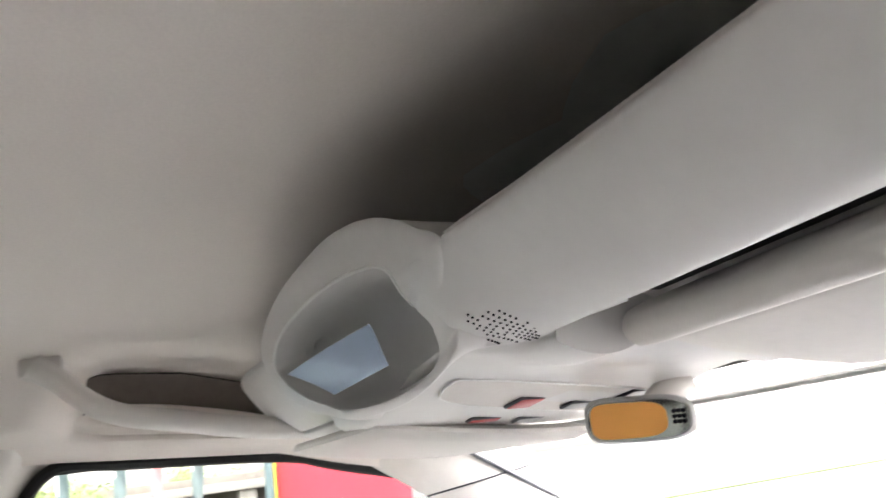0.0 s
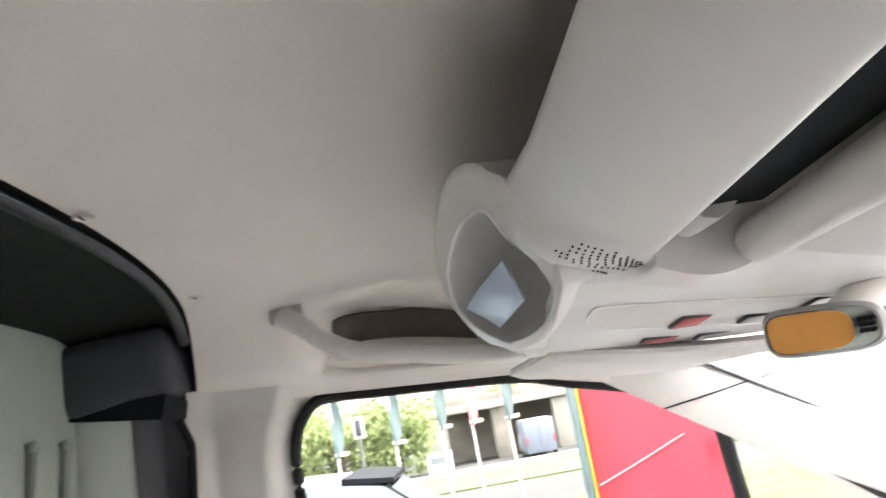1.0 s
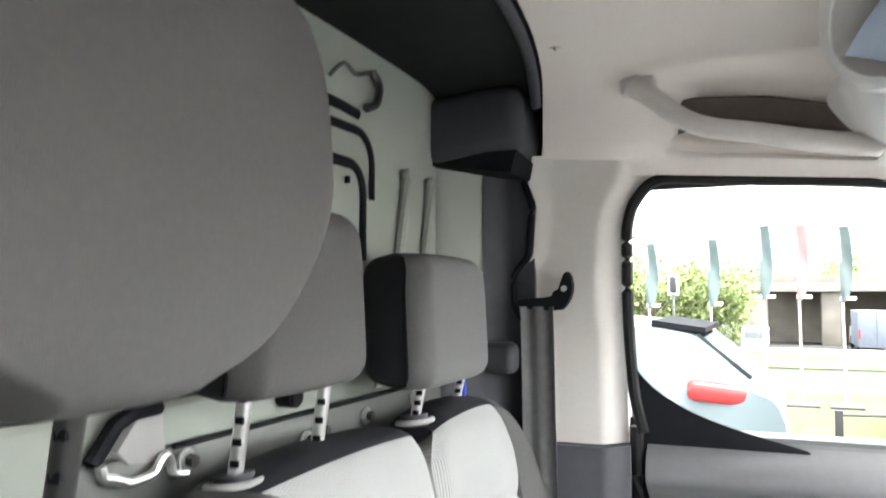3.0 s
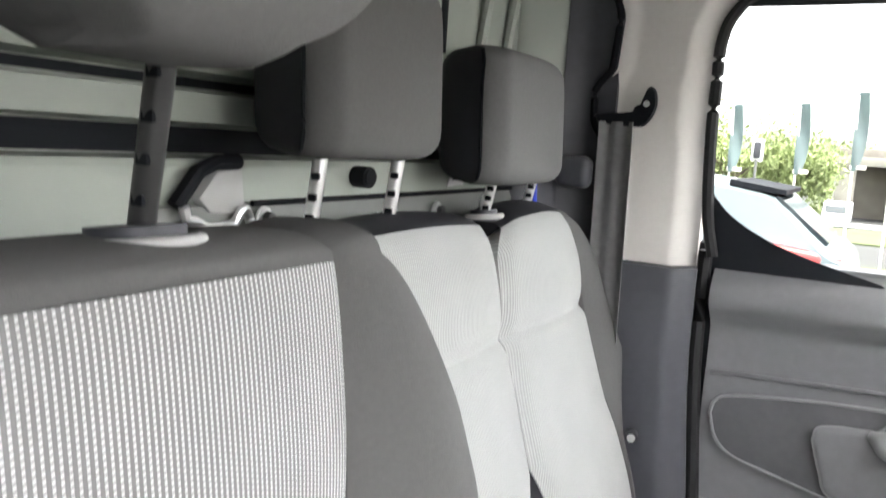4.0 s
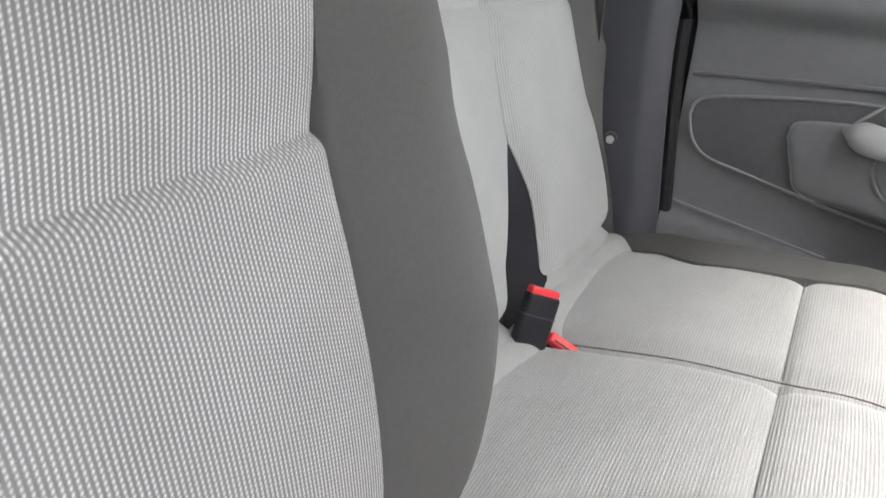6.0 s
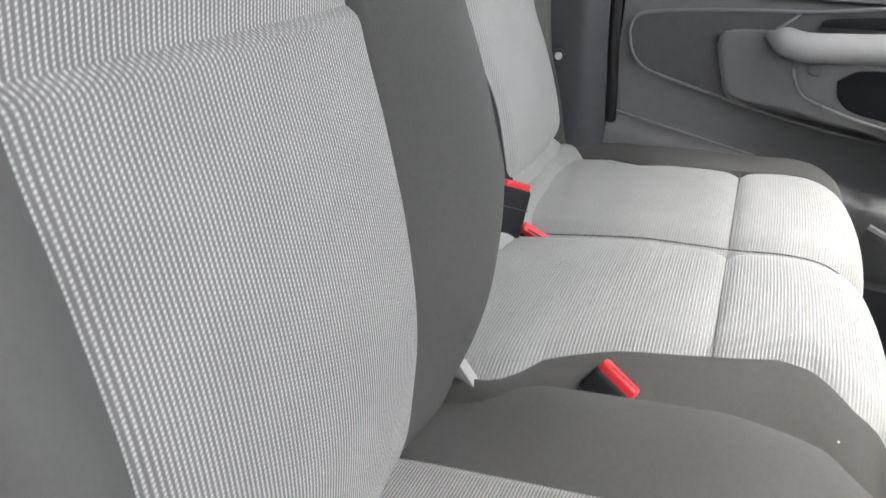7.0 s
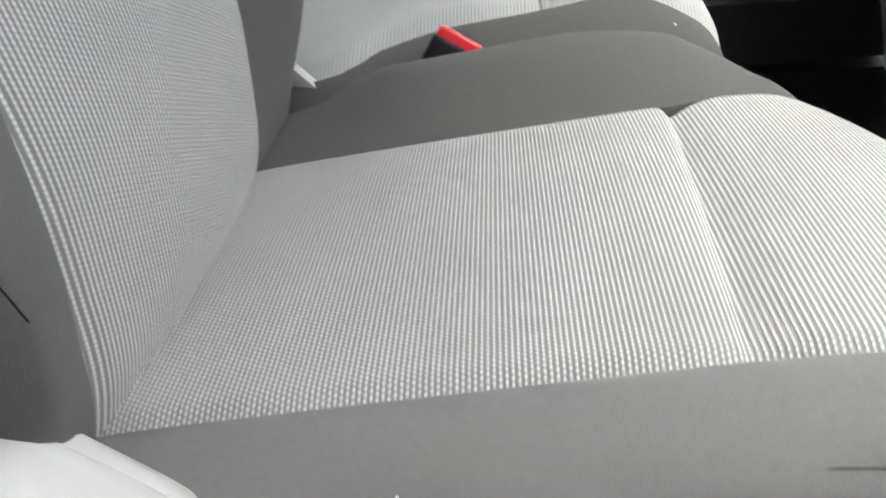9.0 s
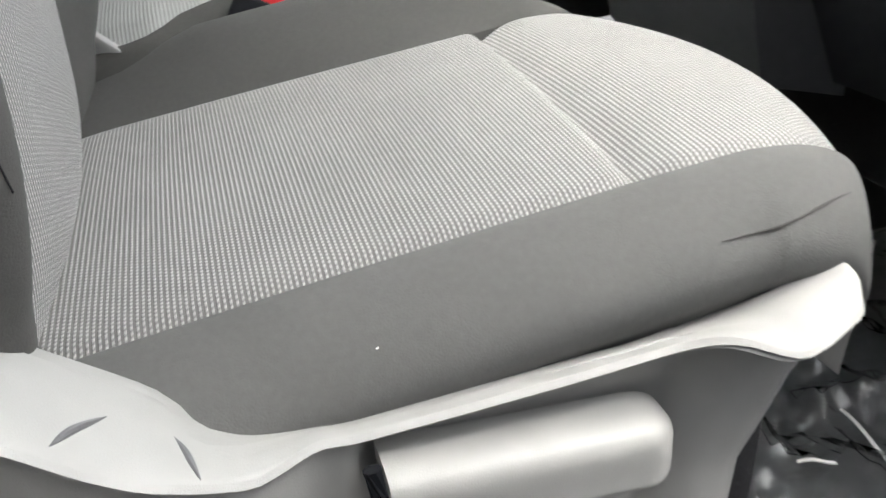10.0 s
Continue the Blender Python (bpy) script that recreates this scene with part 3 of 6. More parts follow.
part("pocket", slab(lambda u, v: Vector((-0.665 + 0.02 * math.sin(math.pi * u), 0.40 + 0.55 * u, 0.14 + 0.11 * v)), lambda u, v: Vector((-0.73, 0.40 + 0.55 * u, 0.14 + 0.10 * v)), 20, 8), DARK_TRIM, door, "charcoal door pocket")
part("pocket_rim", tube(curve_points([(-0.70, 0.47, 0.34), (-0.68, 0.55, 0.315), (-0.675, 0.66, 0.308), (-0.68, 0.80, 0.32)], 20), 0.008, 8), DOOR_TRIM, door, "rounded pocket rim")
# window frame, glass, quarter bar
FRAME = [(0.008, 0.862), (-0.006, 0.93), (-0.013, 1.05), (-0.013, 1.13), (-0.012, 1.185), (0.002, 1.226), (0.038, 1.256), (0.12, 1.252), (0.335, 1.236), (0.42, 1.214), (0.565, 1.172), (0.64, 1.112), (0.76, 1.033), (0.85, 0.972), (0.95, 0.90)]
part("window_seal", tube([(-0.712, y, z) for y, z in [tuple(p) for p in curve_points(FRAME, 90)]], 0.009, 8, 1.0), RUBBER, door, "black rubber window seal")
part("window_pane", prism([tuple(p) for p in curve_points(FRAME, 60)] + [(0.95, 0.84), (0.01, 0.84)], lambda a, b, h: Vector((-0.735 + h, a, b)), 0.004, 0), TINTED, door, "clear door window").visible_shadow = False
part("quarter_bar", tube([(-0.722, 0.640, 1.112), (-0.727, 0.648, 1.0), (-0.735, 0.655, 0.86)], 0.014, 8, 0.6), RUBBER, door, "black quarter-light bar")
part("corner_panel", prism([tuple(p) for p in curve_points([(-0.005, 0.960), (0.025, 0.928), (0.075, 0.898), (0.14, 0.874), (0.24, 0.848)], 20)] + [(0.26, 0.835), (-0.005, 0.835)], lambda a, b, h: Vector((-0.730 + h, a, b)), 0.006, 0.002), BLACK, door, "black triangular window corner")
part("outer_skin", slab(lambda u, v: Vector((-0.84, -0.0 + 0.95 * u, 0.0 + 0.84 * v)), lambda u, v: Vector((-0.80, -0.0 + 0.95 * u, 0.0 + 0.84 * v)), 2, 2), WHITE, door, "white outer door skin")

# white outer body beside and behind the cab
for s in (-1, 1):
    bm = slab(lambda u, v: Vector((0.775 * s, -0.42 + 0.375 * u, 1.46 * v)), lambda u, v: Vector((0.83 * s, -0.42 + 0.36 * u, 1.46 * v)), 2, 2)
    whole("body_side", bm, DARK_TRIM, "dark inner face of the van's body side", "body side", "structure")
bm = slab(lambda u, v: Vector((-0.80 + 1.6 * u, -0.42 + 1.06 * v, 1.475 - 0.03 * v)), lambda u, v: Vector((-0.80 + 1.6 * u, -0.42 + 1.06 * v, 1.51 - 0.03 * v)), 4, 4)
whole("roof", bm, WHITE, "white van roof above the cab", "roof", "structure")
whole("body_rear", slab(lambda u, v: Vector((-0.80 + 1.6 * u, -0.41, 1.49 * v)), lambda u, v: Vector((-0.80 + 1.6 * u, -0.44, 1.49 * v)), 2, 2), DARK_TRIM, "dark wall behind the bulkhead", "wall", "structure")
for s in (-1, 1):
    bm = slab(lambda u, v: Vector((0.745 * s, -0.16 + 0.60 * u, 1.27 + 0.19 * v)), lambda u, v: Vector((0.79 * s, -0.16 + 0.60 * u, 1.25 + 0.21 * v)), 4, 4)
    whole("door_head", bm, BLACK, "dark body rail over the doorway", "body rail", "structure")
whole("header", slab(lambda u, v: Vector((-0.70 + 1.4 * u, 0.600, 1.245 + 0.20 * v)), lambda u, v: Vector((-0.70 + 1.4 * u, 0.64, 1.245 + 0.20 * v)), 4, 4), BLACK, "dark header over the windscreen", "header", "structure")

# load body of the van behind the cab, unseen, added to block rear light
bm = box(0, -1.75, 0.45, 1.72, 2.6, 2.1, 0.06)
whole("load_body", bm, WHITE, "white load body of the van behind the cab", "van body", "structure")

# A pillars and windscreen
for s, nm in ((-1, "passenger"), (1, "driver")):
    ap = thing("pillar_cover", (0.70 * s, 0.75, 0.85), "pale beige windscreen pillar cover", "pillar trim", "structure")

    def a_post(u, v, s=s):
        c = Vector((0.702 * s, 0.44, 1.225)).lerp(Vector((0.725 * s, 1.12, 0.78)), u)
        d = Vector((0.672 * s, 0.62, 1.245)).lerp(Vector((0.66 * s, 1.22, 0.84)), u)
        p = c.lerp(d, v)
        p.x -= s * 0.018 * math.sin(math.pi * v)
        return p

    part("cover", slab(a_post, lambda u, v, s=s: a_post(u, v) + Vector((0.03 * s, 0.01, 0.02)), 24, 12), CREAM, ap)
    part("joint", tube([a_post(0.17, k / 8) + Vector((-0.001 * s, 0, -0.001)) for k in range(9)], 0.0015, 5), DARK_TRIM, ap, "fine joint line")


def screen(u, v):
    x = -0.68 + 1.36 * u
    p = Vector((x, 0.585, 1.232)).lerp(Vector((x * 1.05, 1.26, 0.82)), v)
    p.y += 0.05 * (1 - (2 * u - 1) ** 2)
    return p


glass_pane = whole("windscreen", slab(screen, lambda u, v: screen(u, v) + Vector((0, 0.004, 0.004)), 24, 12), GLASS, "clear sloping windscreen", "windscreen", "structure")
glass_pane.visible_shadow = False
whole("windscreen_edge", tube([screen(k / 30, 0.02) + Vector((0, -0.006, -0.004)) for k in range(31)], 0.0035, 8), SHELL_GREY, "grey edge band along the windscreen head", "trim", "structure")
whole("windscreen_seal", tube([screen(0.012, k / 20) + Vector((0.004, -0.004, -0.004)) for k in range(21)], 0.004, 6), DARK_TRIM, "thin dark seal beside the windscreen", "trim", "structure")

# out of sight: open driver's door and, beyond, a wall added against side light
open_door = thing("door_2", (0.80, 0.98, 0.10), "dark grey driver's door standing wide open", "door", "structure")
m = pose(0.80, 0.98, 0.10, 0, 0, 18)
bm = box(0.50, 0.03, 0.40, 1.0, 0.07, 0.80, 0.02)
bmesh.ops.transform(bm, matrix=m, verts=bm.verts)
part("trim_panel", bm, DARK_TRIM, open_door)

# Unseen wall added to block low light from the driver's side.
whole("wall_light_block", box(1.48, -2.5, 0.74, 0.16, 7, 2.8, 0.02), DARK_TRIM, "plain dark wall added beside the open door to block side light", "wall", "structure")

# driver's side: pillar, sill and head rail of the open doorway, plain
bm = slab(lambda u, v: Vector((0.70 + 0.03 * u, -0.30 + 0.26 * u, 0.05 + 1.22 * v)), lambda u, v: Vector((0.78, -0.30 + 0.27 * u, 0.05 + 1.22 * v)), 8, 12)
whole("pillar_driver", bm, PILLAR, "plain beige pillar of the open driver's doorway", "pillar", "structure")
whole("roof_rail", tube([(0.725, y, z) for y, z in ((-0.2, 1.285), (0.1, 1.28), (0.34, 1.262), (0.55, 1.20), (0.68, 1.12))], 0.03, 10), PILLAR, "beige head rail of the open doorway", "rail", "structure")
whole("sill", box(0.74, 0.40, 0.05, 0.12, 1.4, 0.12, 0.02), DARK_TRIM, "charcoal door sill", "sill", "structure")
whole("floor", slab(lambda u, v: Vector((-0.78 + 1.56 * u, -0.36 + 1.75 * v, 0.03 + 0.25 * ss(0.72, 1.0, v))), lambda u, v: Vector((-0.78 + 1.56 * u, -0.36 + 1.75 * v, -0.03)), 20, 30), CARPET, "black carpeted cab floor", "floor", "structure")

# ---- overhead shelf with its central pod ----
SIDE = [(0.305, 1.319), (0.298, 1.3155), (0.3025, 1.305), (0.329, 1.278), (0.362, 1.262), (0.370, 1.268), (0.374, 1.290), (0.410, 1.292), (0.48, 1.262), (0.585, 1.236)]
POD_SECTION = [(0.292, 1.317), (0.2875, 1.312), (0.292, 1.302), (0.313, 1.275), (0.318, 1.255), (0.328, 1.243), (0.360, 1.2385), (0.420, 1.235), (0.50, 1.230), (0.585, 1.226)]


def BELLY_TILT(x):
    """The pod's underside rises towards the driver."""
    return lerp_table([(-0.30, -0.004), (-0.20, -0.008), (-0.165, -0.0055), (-0.10, 0.0015), (-0.03, 0.0145), (0.03, 0.0185), (0.08, 0.016)], x)


def pod_share(x, k):
    if k < 4:
        return ss((0.19, 0.19, 0.17, 0.14)[k], 0.075, x) * ss(-0.38, -0.28, x)
    turn = max(0.060 - max(0, POD_SECTION[k][0] - 0.318) * 0.28, 0.02)
    return ss(turn + 0.016, turn - 0.024, x) * ss(-0.38, -0.28, x)


def shelf(u, v):
    x = -0.60 + 1.25 * u
    ctrl = []
    for k, ((ya, za), (yb, zb)) in enumerate(zip(SIDE, POD_SECTION)):
        w = pod_share(x, k)
        if k in (5, 6, 7) and x < 0.10:
            za = 1.262 - 0.008 * (k - 5)
        lip = max(0.0, 1 - k / 4) * (1 - w)
        ya += 0.037 * (x - 0.15) * lip - 0.02 * (x / 0.6) ** 2 * min(1, k / 4)
        za -= 0.0356 * (x - 0.15) * lip
        zb += BELLY_TILT(x) * min(1, max(0, 0.5 * (k - 3)))
        ctrl.append((ya + (yb - ya) * w, za + (zb - za) * w))
    n = len(ctrl) - 1
    f = min(v * n, n - 1e-6)
    k = int(f)
    f -= k
    p = [Vector(ctrl[min(max(k + d, 0), n)]) for d in (-1, 0, 1, 2)]
    y, z = 0.5 * (2 * p[1] + (p[2] - p[0]) * f + (2 * p[0] - 5 * p[1] + 4 * p[2] - p[3]) * f * f + (3 * p[1] - p[0] - 3 * p[2] + p[3]) * f ** 3)
    return Vector((x, y, z))


# the pod's flat flange, tilted down and back, with the pocket sunk into it
FLANGE = Vector((-0.0938, 0.9074, 0.4096)).normalized()
POCKET = [(-0.2467, 1.3053), (-0.1936, 1.3224), (-0.1063, 1.3304), (-0.0366, 1.3308), (0.014, 1.3264), (0.0371, 1.3214), (0.046, 1.3143), (0.0465, 1.302), (0.0518, 1.289), (0.052, 1.274), (0.034, 1.257), (-0.01, 1.246), (-0.07, 1.242), (-0.134, 1.2453), (-0.1749, 1.2553), (-0.2113, 1.2669), (-0.2413, 1.2849)]
OUTLINE = [(-0.285, 1.312), (-0.2415, 1.3351), (-0.150, 1.3525), (-0.042, 1.3590), (0.0161, 1.3563), (0.0566, 1.3485), (0.0855, 1.3368), (0.1037, 1.326), (0.124, 1.313), (0.098, 1.294), (0.072, 1.278), (0.046, 1.255), (-0.05, 1.240), (-0.145, 1.2385), (-0.19, 1.247), (-0.235, 1.257), (-0.275, 1.280)]


def on_flange(x, z, deep=0.0):
    y = 0.279 - ((x - 0.026) * FLANGE.x + (z - 1.324) * FLANGE.z) / FLANGE.y - 0.011 * ss(0.05, 0.16, x)
    return Vector((x, y, z)) + deep * FLANGE


def loop_of(points, n=96):
    """A closed smooth loop through points."""
    k = len(points)
    c = curve_points([points[-2], points[-1]] + points + [points[0], points[1]], (k + 3) * 8)
    return [tuple(p) for p in c[16:16 + 8 * k]]


def in_pocket(x, z, grow=1.0):
    pts, inside = POCKET, False
    mx, mz = -0.09, 1.287
    x, z = mx + (x - mx) / grow, mz + (z - mz) / grow
    for (x0, z0), (x1, z1) in zip(pts, pts[1:] + pts[:1]):
        if (z0 > z) != (z1 > z) and x < x0 + (z - z0) / (z1 - z0) * (x1 - x0):
            inside = not inside
    return inside


console = thing("overhead_shelf", (0.02, 0.42, 1.22), "cream moulded overhead shelf with a central pod and pocket", "overhead shelf")
bm = slab(shelf, lambda u, v: shelf(u, v) + Vector((0, 0.007, 0.006)), 200, 120)
hole = []
for f in bm.faces:
    c = f.calc_center_median()
    if c.y < 0.36 and in_pocket(c.x, c.z, 1.04) and c.z > 1.246 + BELLY_TILT(c.x):
        hole.append(f)
bmesh.ops.delete(bm, geom=hole, context="FACES")
part("shelf_body", bm, CREAM_GLOSS, console)

edge_out, edge_in = loop_of(OUTLINE), loop_of(POCKET)
SINK_OUT = [0, 0, 0, 0, 0, 0, 0, 0, 0.001, 0.003, 0.011, 0.007, 0.013, 0.008, 0, 0, 0]
SINK_RIM = [0, 0, 0, 0, 0, 0, 0, 0, 0.001, 0.005, 0.009, 0.009, 0.006, 0.002, 0, 0, 0]
sink_out = [max(0.0, p[0]) for p in loop_of([(a, 0.0) for a in SINK_OUT])]
sink_rim = [max(0.0, p[0]) for p in loop_of([(a, 0.0) for a in SINK_RIM])]
rings = []
for share, deep, drop in ((1.0, 0.060, 0.004), (1.0, 0.036, 0.003), (1.0, 0.020, 0.002), (1.0, 0.010, 0.001), (1.0, 0.004, 0.0), (0.93, 0.0012, 0.0), (0.75, 0.0, 0.0)):
    ring_now = []
    for (xo, zo), (xi, zi), so, si in zip(edge_out, edge_in, sink_out, sink_rim):
        p = on_flange(xi + (xo - xi) * share, zi + (zo - zi) * share) + Vector((0, si + (so - si) * share, 0))
        low = ss(1.285, 1.262, zo) * ss(-0.20, -0.12, xo)
        run = deep * (1 - 0.65 * low)
        rise = max(0.0, 1.2415 + BELLY_TILT(xo) + 0.003 - p.z) * min(1, deep / 0.05) ** 0.8
        ring_now.append(p + Vector((0, run, rise * low - drop * (1 - low))))
    rings.append(ring_now)
for share, deep in ((1.0, 0.0), (0.996, 0.0012), (0.985, 0.005), (0.96, 0.018), (0.90, 0.032), (0.78, 0.044), (0.55, 0.052), (0.25, 0.055)):
    rings.append([on_flange(-0.09 + (x + 0.09) * share, 1.287 + (z - 1.287) * share, max(deep, 0.9 * si)) for (x, z), si in zip(edge_in, sink_rim)])
bm = bmesh.new()
vs = [[bm.verts.new(p) for p in r] for r in rings]
for a, b in zip(vs, vs[1:]):
    for k in range(len(a)):
        bm.faces.new((a[k], a[(k + 1) % len(a)], b[(k + 1) % len(b)], b[k]))
bm.faces.new(vs[-1])
pod = part("pod", bm, CREAM_GLOSS, console, "rounded central pod with a deep open pocket", 1.0)
# Thin white rod paints the highlight along the cream rim.
rim = [on_flange(x, z, -0.0004) for x, z in edge_in[-34:] + edge_in[:64]]
part("pocket_rim", tube(rim, lambda t: 0.0002 + 0.0013 * math.sin(math.pi * t) ** 0.4, 6), WHITE, pod, "white line for the highlight on the pocket's rim")


def pocket_reflection(a, b, deep):
    """A sheet across the pocket standing in for reflected sky, a little buckled."""
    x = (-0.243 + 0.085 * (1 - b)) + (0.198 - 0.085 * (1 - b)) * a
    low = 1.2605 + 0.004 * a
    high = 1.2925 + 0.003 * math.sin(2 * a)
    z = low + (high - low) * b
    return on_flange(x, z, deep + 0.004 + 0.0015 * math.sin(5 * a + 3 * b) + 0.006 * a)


part("pocket_reflection", slab(lambda a, b: pocket_reflection(a, b, 0.0), lambda a, b: pocket_reflection(a, b, 0.001), 14, 10), BLUE_REFLECTION, pod, "pale blue sheet painted as the sky's reflection in the pocket")
# Unseen black sheet added so that less light reaches the headliner above.
dark_sheet_face = lambda u, v, h: Vector((-0.60 + 1.25 * u, 0.372 + 0.22 * v - 0.02 * ((-0.60 + 1.25 * u) / 0.6) ** 2, 1.298 - 0.015 * v + h))
part("tray", slab(lambda u, v: dark_sheet_face(u, v, 0.004), lambda u, v: dark_sheet_face(u, v, 0.0), 20, 6), RUBBER, console, "black sheet added inside the shelf to darken its hollow")


u0, v0 = min(((u, v) for u in [0.50 + 0.002 * k for k in range(50)] for v in [0.26 + 0.004 * k for k in range(90)]), key=lambda w: (shelf(w[0], w[1]) - Vector((0.084, 0.345, 1.269))).length)
mid_dot = shelf(u0, v0)
tu, tv = (shelf(u0 + 0.01, v0) - mid_dot) / 0.01, (shelf(u0, v0 + 0.01) - mid_dot) / 0.01
dots = []
for i in range(15):
    for j in range(8):
        dx, dy = (i - 7 + 0.5 * (j % 2)) / 7.4, (j - 3.5) / 4.2
        if abs(dx) + abs(dy) * 0.9 < 1.12 and (i * 7 + j * 3) % 11:
            d = Vector((-0.004 * dx + 0.028 * dy, 0.032 * dx - 0.012 * dy, -0.008 * dx + 0.006 * dy))
            aa, ab, bb = tu.dot(tu), tu.dot(tv), tv.dot(tv)
            det = aa * bb - ab * ab
            du, dv = (d.dot(tu) * bb - d.dot(tv) * ab) / det, (d.dot(tv) * aa - d.dot(tu) * ab) / det
            u, v = u0 + du, v0 + dv
            p = shelf(u, v)
            n = (shelf(u + 0.002, v) - p).cross(shelf(u, v + 0.004) - p).normalized()
            dots.append(disc(p, n, 0.0008, 0.0014, 8))
tagged(part("speaker_grille", joined(dots), BLACK, console, "diamond of small dark speaker holes"), kind="stuff")
part("slot_end", tube([(0.060 + 0.085 * k / 10, 0.391, 1.282 - 0.004 * (1 - k / 10)) for k in range(11)], lambda t: 0.004 + 0.010 * math.sqrt(t), 12), CREAM_GLOSS, console, "rounded cream end of the gap")
# Black plate over the cream shelf paints the gap's shade.
part("slot", slab(lambda u, v: Vector((0.135 + 0.50 * u, 0.372 + 0.050 * v - 0.02 * ((0.135 + 0.50 * u) / 0.6) ** 2, 1.2755)), lambda u, v: Vector((0.135 + 0.50 * u, 0.371 + 0.052 * v - 0.02 * ((0.135 + 0.50 * u) / 0.6) ** 2, 1.292)), 12, 2), BLACK, console, "black plate for the shade in the gap behind the sun visor")
# lamp panel with its switches, under the pod
def belly(x, y):
    return lerp_table([(0.32, 1.240), (0.36, 1.2385), (0.42, 1.235), (0.50, 1.230), (0.585, 1.226)], y) + BELLY_TILT(x)


panel_pts = [(-0.036, 0.354), (-0.060, 0.352), (-0.086, 0.364), (-0.112, 0.42), (-0.140, 0.50), (-0.148, 0.55), (-0.12, 0.572), (-0.085, 0.565), (-0.062, 0.50), (-0.044, 0.42), (-0.034, 0.365)]
lamp_panel = part("lamp_panel", prism([tuple(p) for p in ring(panel_pts, 54)[:-1]], lambda a, b, h: Vector((a, b, belly(a, b) + 0.001 - h)), 0.0022, 0.0008), CREAM, console, "smooth cream lamp panel")
part("panel_rim", tube([(a, b, belly(a, b) - 0.001) for a, b in ring(panel_pts, 60)], 0.0008, 6), WHITE, lamp_panel)
for x, y, sx, sy, mat, nm, lb in ((-0.098, 0.440, 0.022, 0.026, RED_LAMP, "emergency_button", "red emergency button"), (-0.165, 0.430, 0.008, 0.034, RED_LAMP, "red_strip", "narrow red marker"),
                                  (-0.176, 0.480, 0.012, 0.030, SHELL_GREY, "switch", "grey rocker switch"), (-0.115, 0.500, 0.014, 0.028, SHELL_GREY, "switch", "grey rocker switch"),
                                  (-0.092, 0.540, 0.03, 0.02, WHITE, "lamp_lens", "clear white lamp lens")):
    b = part(nm, box(x, y, belly(x, y) - 0.0012, sx, sy, 0.004, 0.0015, 2, (0, -11, 16)), mat, lamp_panel, lb)
    part("frame", box(x, y, belly(x, y) - 0.0008, sx + 0.003, sy + 0.003, 0.003, 0.001, 1, (0, -11, 16)), DARK_TRIM, lamp_panel, "dark switch frame")


def visor(name, x0, x1, y0, y1, z0, z1, label):
    v = thing(name, ((x0 + x1) / 2, y1, min(z0, z1)), label, "sun visor", group="sun visors")

    def face(u, w, h):
        e = min(u, 1 - u, w, 1 - w)
        r = 0.006 * (1 - ss(0.0, 0.06, e)) * (1 if h < 0.5 else -1)
        x = x0 + (x1 - x0) * u
        y = y0 + (y1 - y0) * w - 0.02 * (x / 0.6) ** 2
        z = z0 + (z1 - z0) * w + 0.012 * math.sin(math.pi * w) * -0.3 + (0.016 * h) + r
        return Vector((x, y, z))

    part("pad", slab(lambda u, w: face(u, w, 0), lambda u, w: face(u, w, 1), 30, 20), CREAM, v)
    near = x0 > 0
    a, b, r = (x0 - 0.022, x1, 0.0135) if near else (x0, x1, 0.005)
    xs = [a + (b - a) * k / 30 for k in range(31)]
    part("edge_roll", tube([(x, y0 + 0.004 - 0.02 * (x / 0.6) ** 2, z0 + 0.010) for x in xs], lambda t: r * min(1, 0.25 + math.sqrt(min(1, 14 * min(t, 1 - t)))), 14), CREAM, v, "thick rounded cream edge" if near else "rounded cream edge")
    if near:
        part("pivot", tube([(x1, y0 + 0.012, z0 + 0.008), (x1 + 0.03, y0 + 0.012, z0 + 0.014)], 0.007, 10), SHELL_GREY, v, "grey pivot rod")
        part("clip", box(x0, y0 + 0.014, z0 + 0.006, 0.03, 0.016, 0.014, 0.004), CREAM, v, "cream retaining clip")
    return v


visor("sun_visor", 0.105, 0.62, 0.423, 0.578, 1.250, 1.218, "cream padded sun visor folded up before the driver")
visor("sun_visor", -0.520, -0.185, 0.335, 0.560, 1.226, 1.200, "cream padded sun visor folded up before the passenger")

# rear-view mirror
mirror = thing("rear_view_mirror", (-0.064, 0.53, 1.19), "grey-backed rear-view mirror with a painted orange reflection", "mirror")
MT = pose(-0.062, 0.524, 1.208, 8, 4, 40) @ Matrix.Scale(0.86, 4)


def mirror_ring(sx, sz, y, n=40):
    out = []
    for k in range(n):
        a = 2 * math.pi * k / n
        c, s = math.cos(a), math.sin(a)
        out.append(MT @ Vector((sx * math.copysign(abs(c) ** 0.45, c) , y, sz * math.copysign(abs(s) ** 0.6, s) * (1 - 0.12 * c))))
    return out


def shell(rings):
    bm = bmesh.new()
    vs = [[bm.verts.new(p) for p in r] for r in rings]
    for a, b in zip(vs, vs[1:]):
        for k in range(len(a)):
            bm.faces.new((a[k], a[(k + 1) % len(a)], b[(k + 1) % len(b)], b[k]))
    bm.faces.new(vs[0][::-1])
    bm.faces.new(vs[-1])
    return bm


housing = part("housing", shell([mirror_ring(0.052, 0.020, -0.002), mirror_ring(0.055, 0.0225, 0.003), mirror_ring(0.052, 0.021, 0.012), mirror_ring(0.035, 0.014, 0.022)]), SHELL_GREY, mirror, "grey mirror housing")
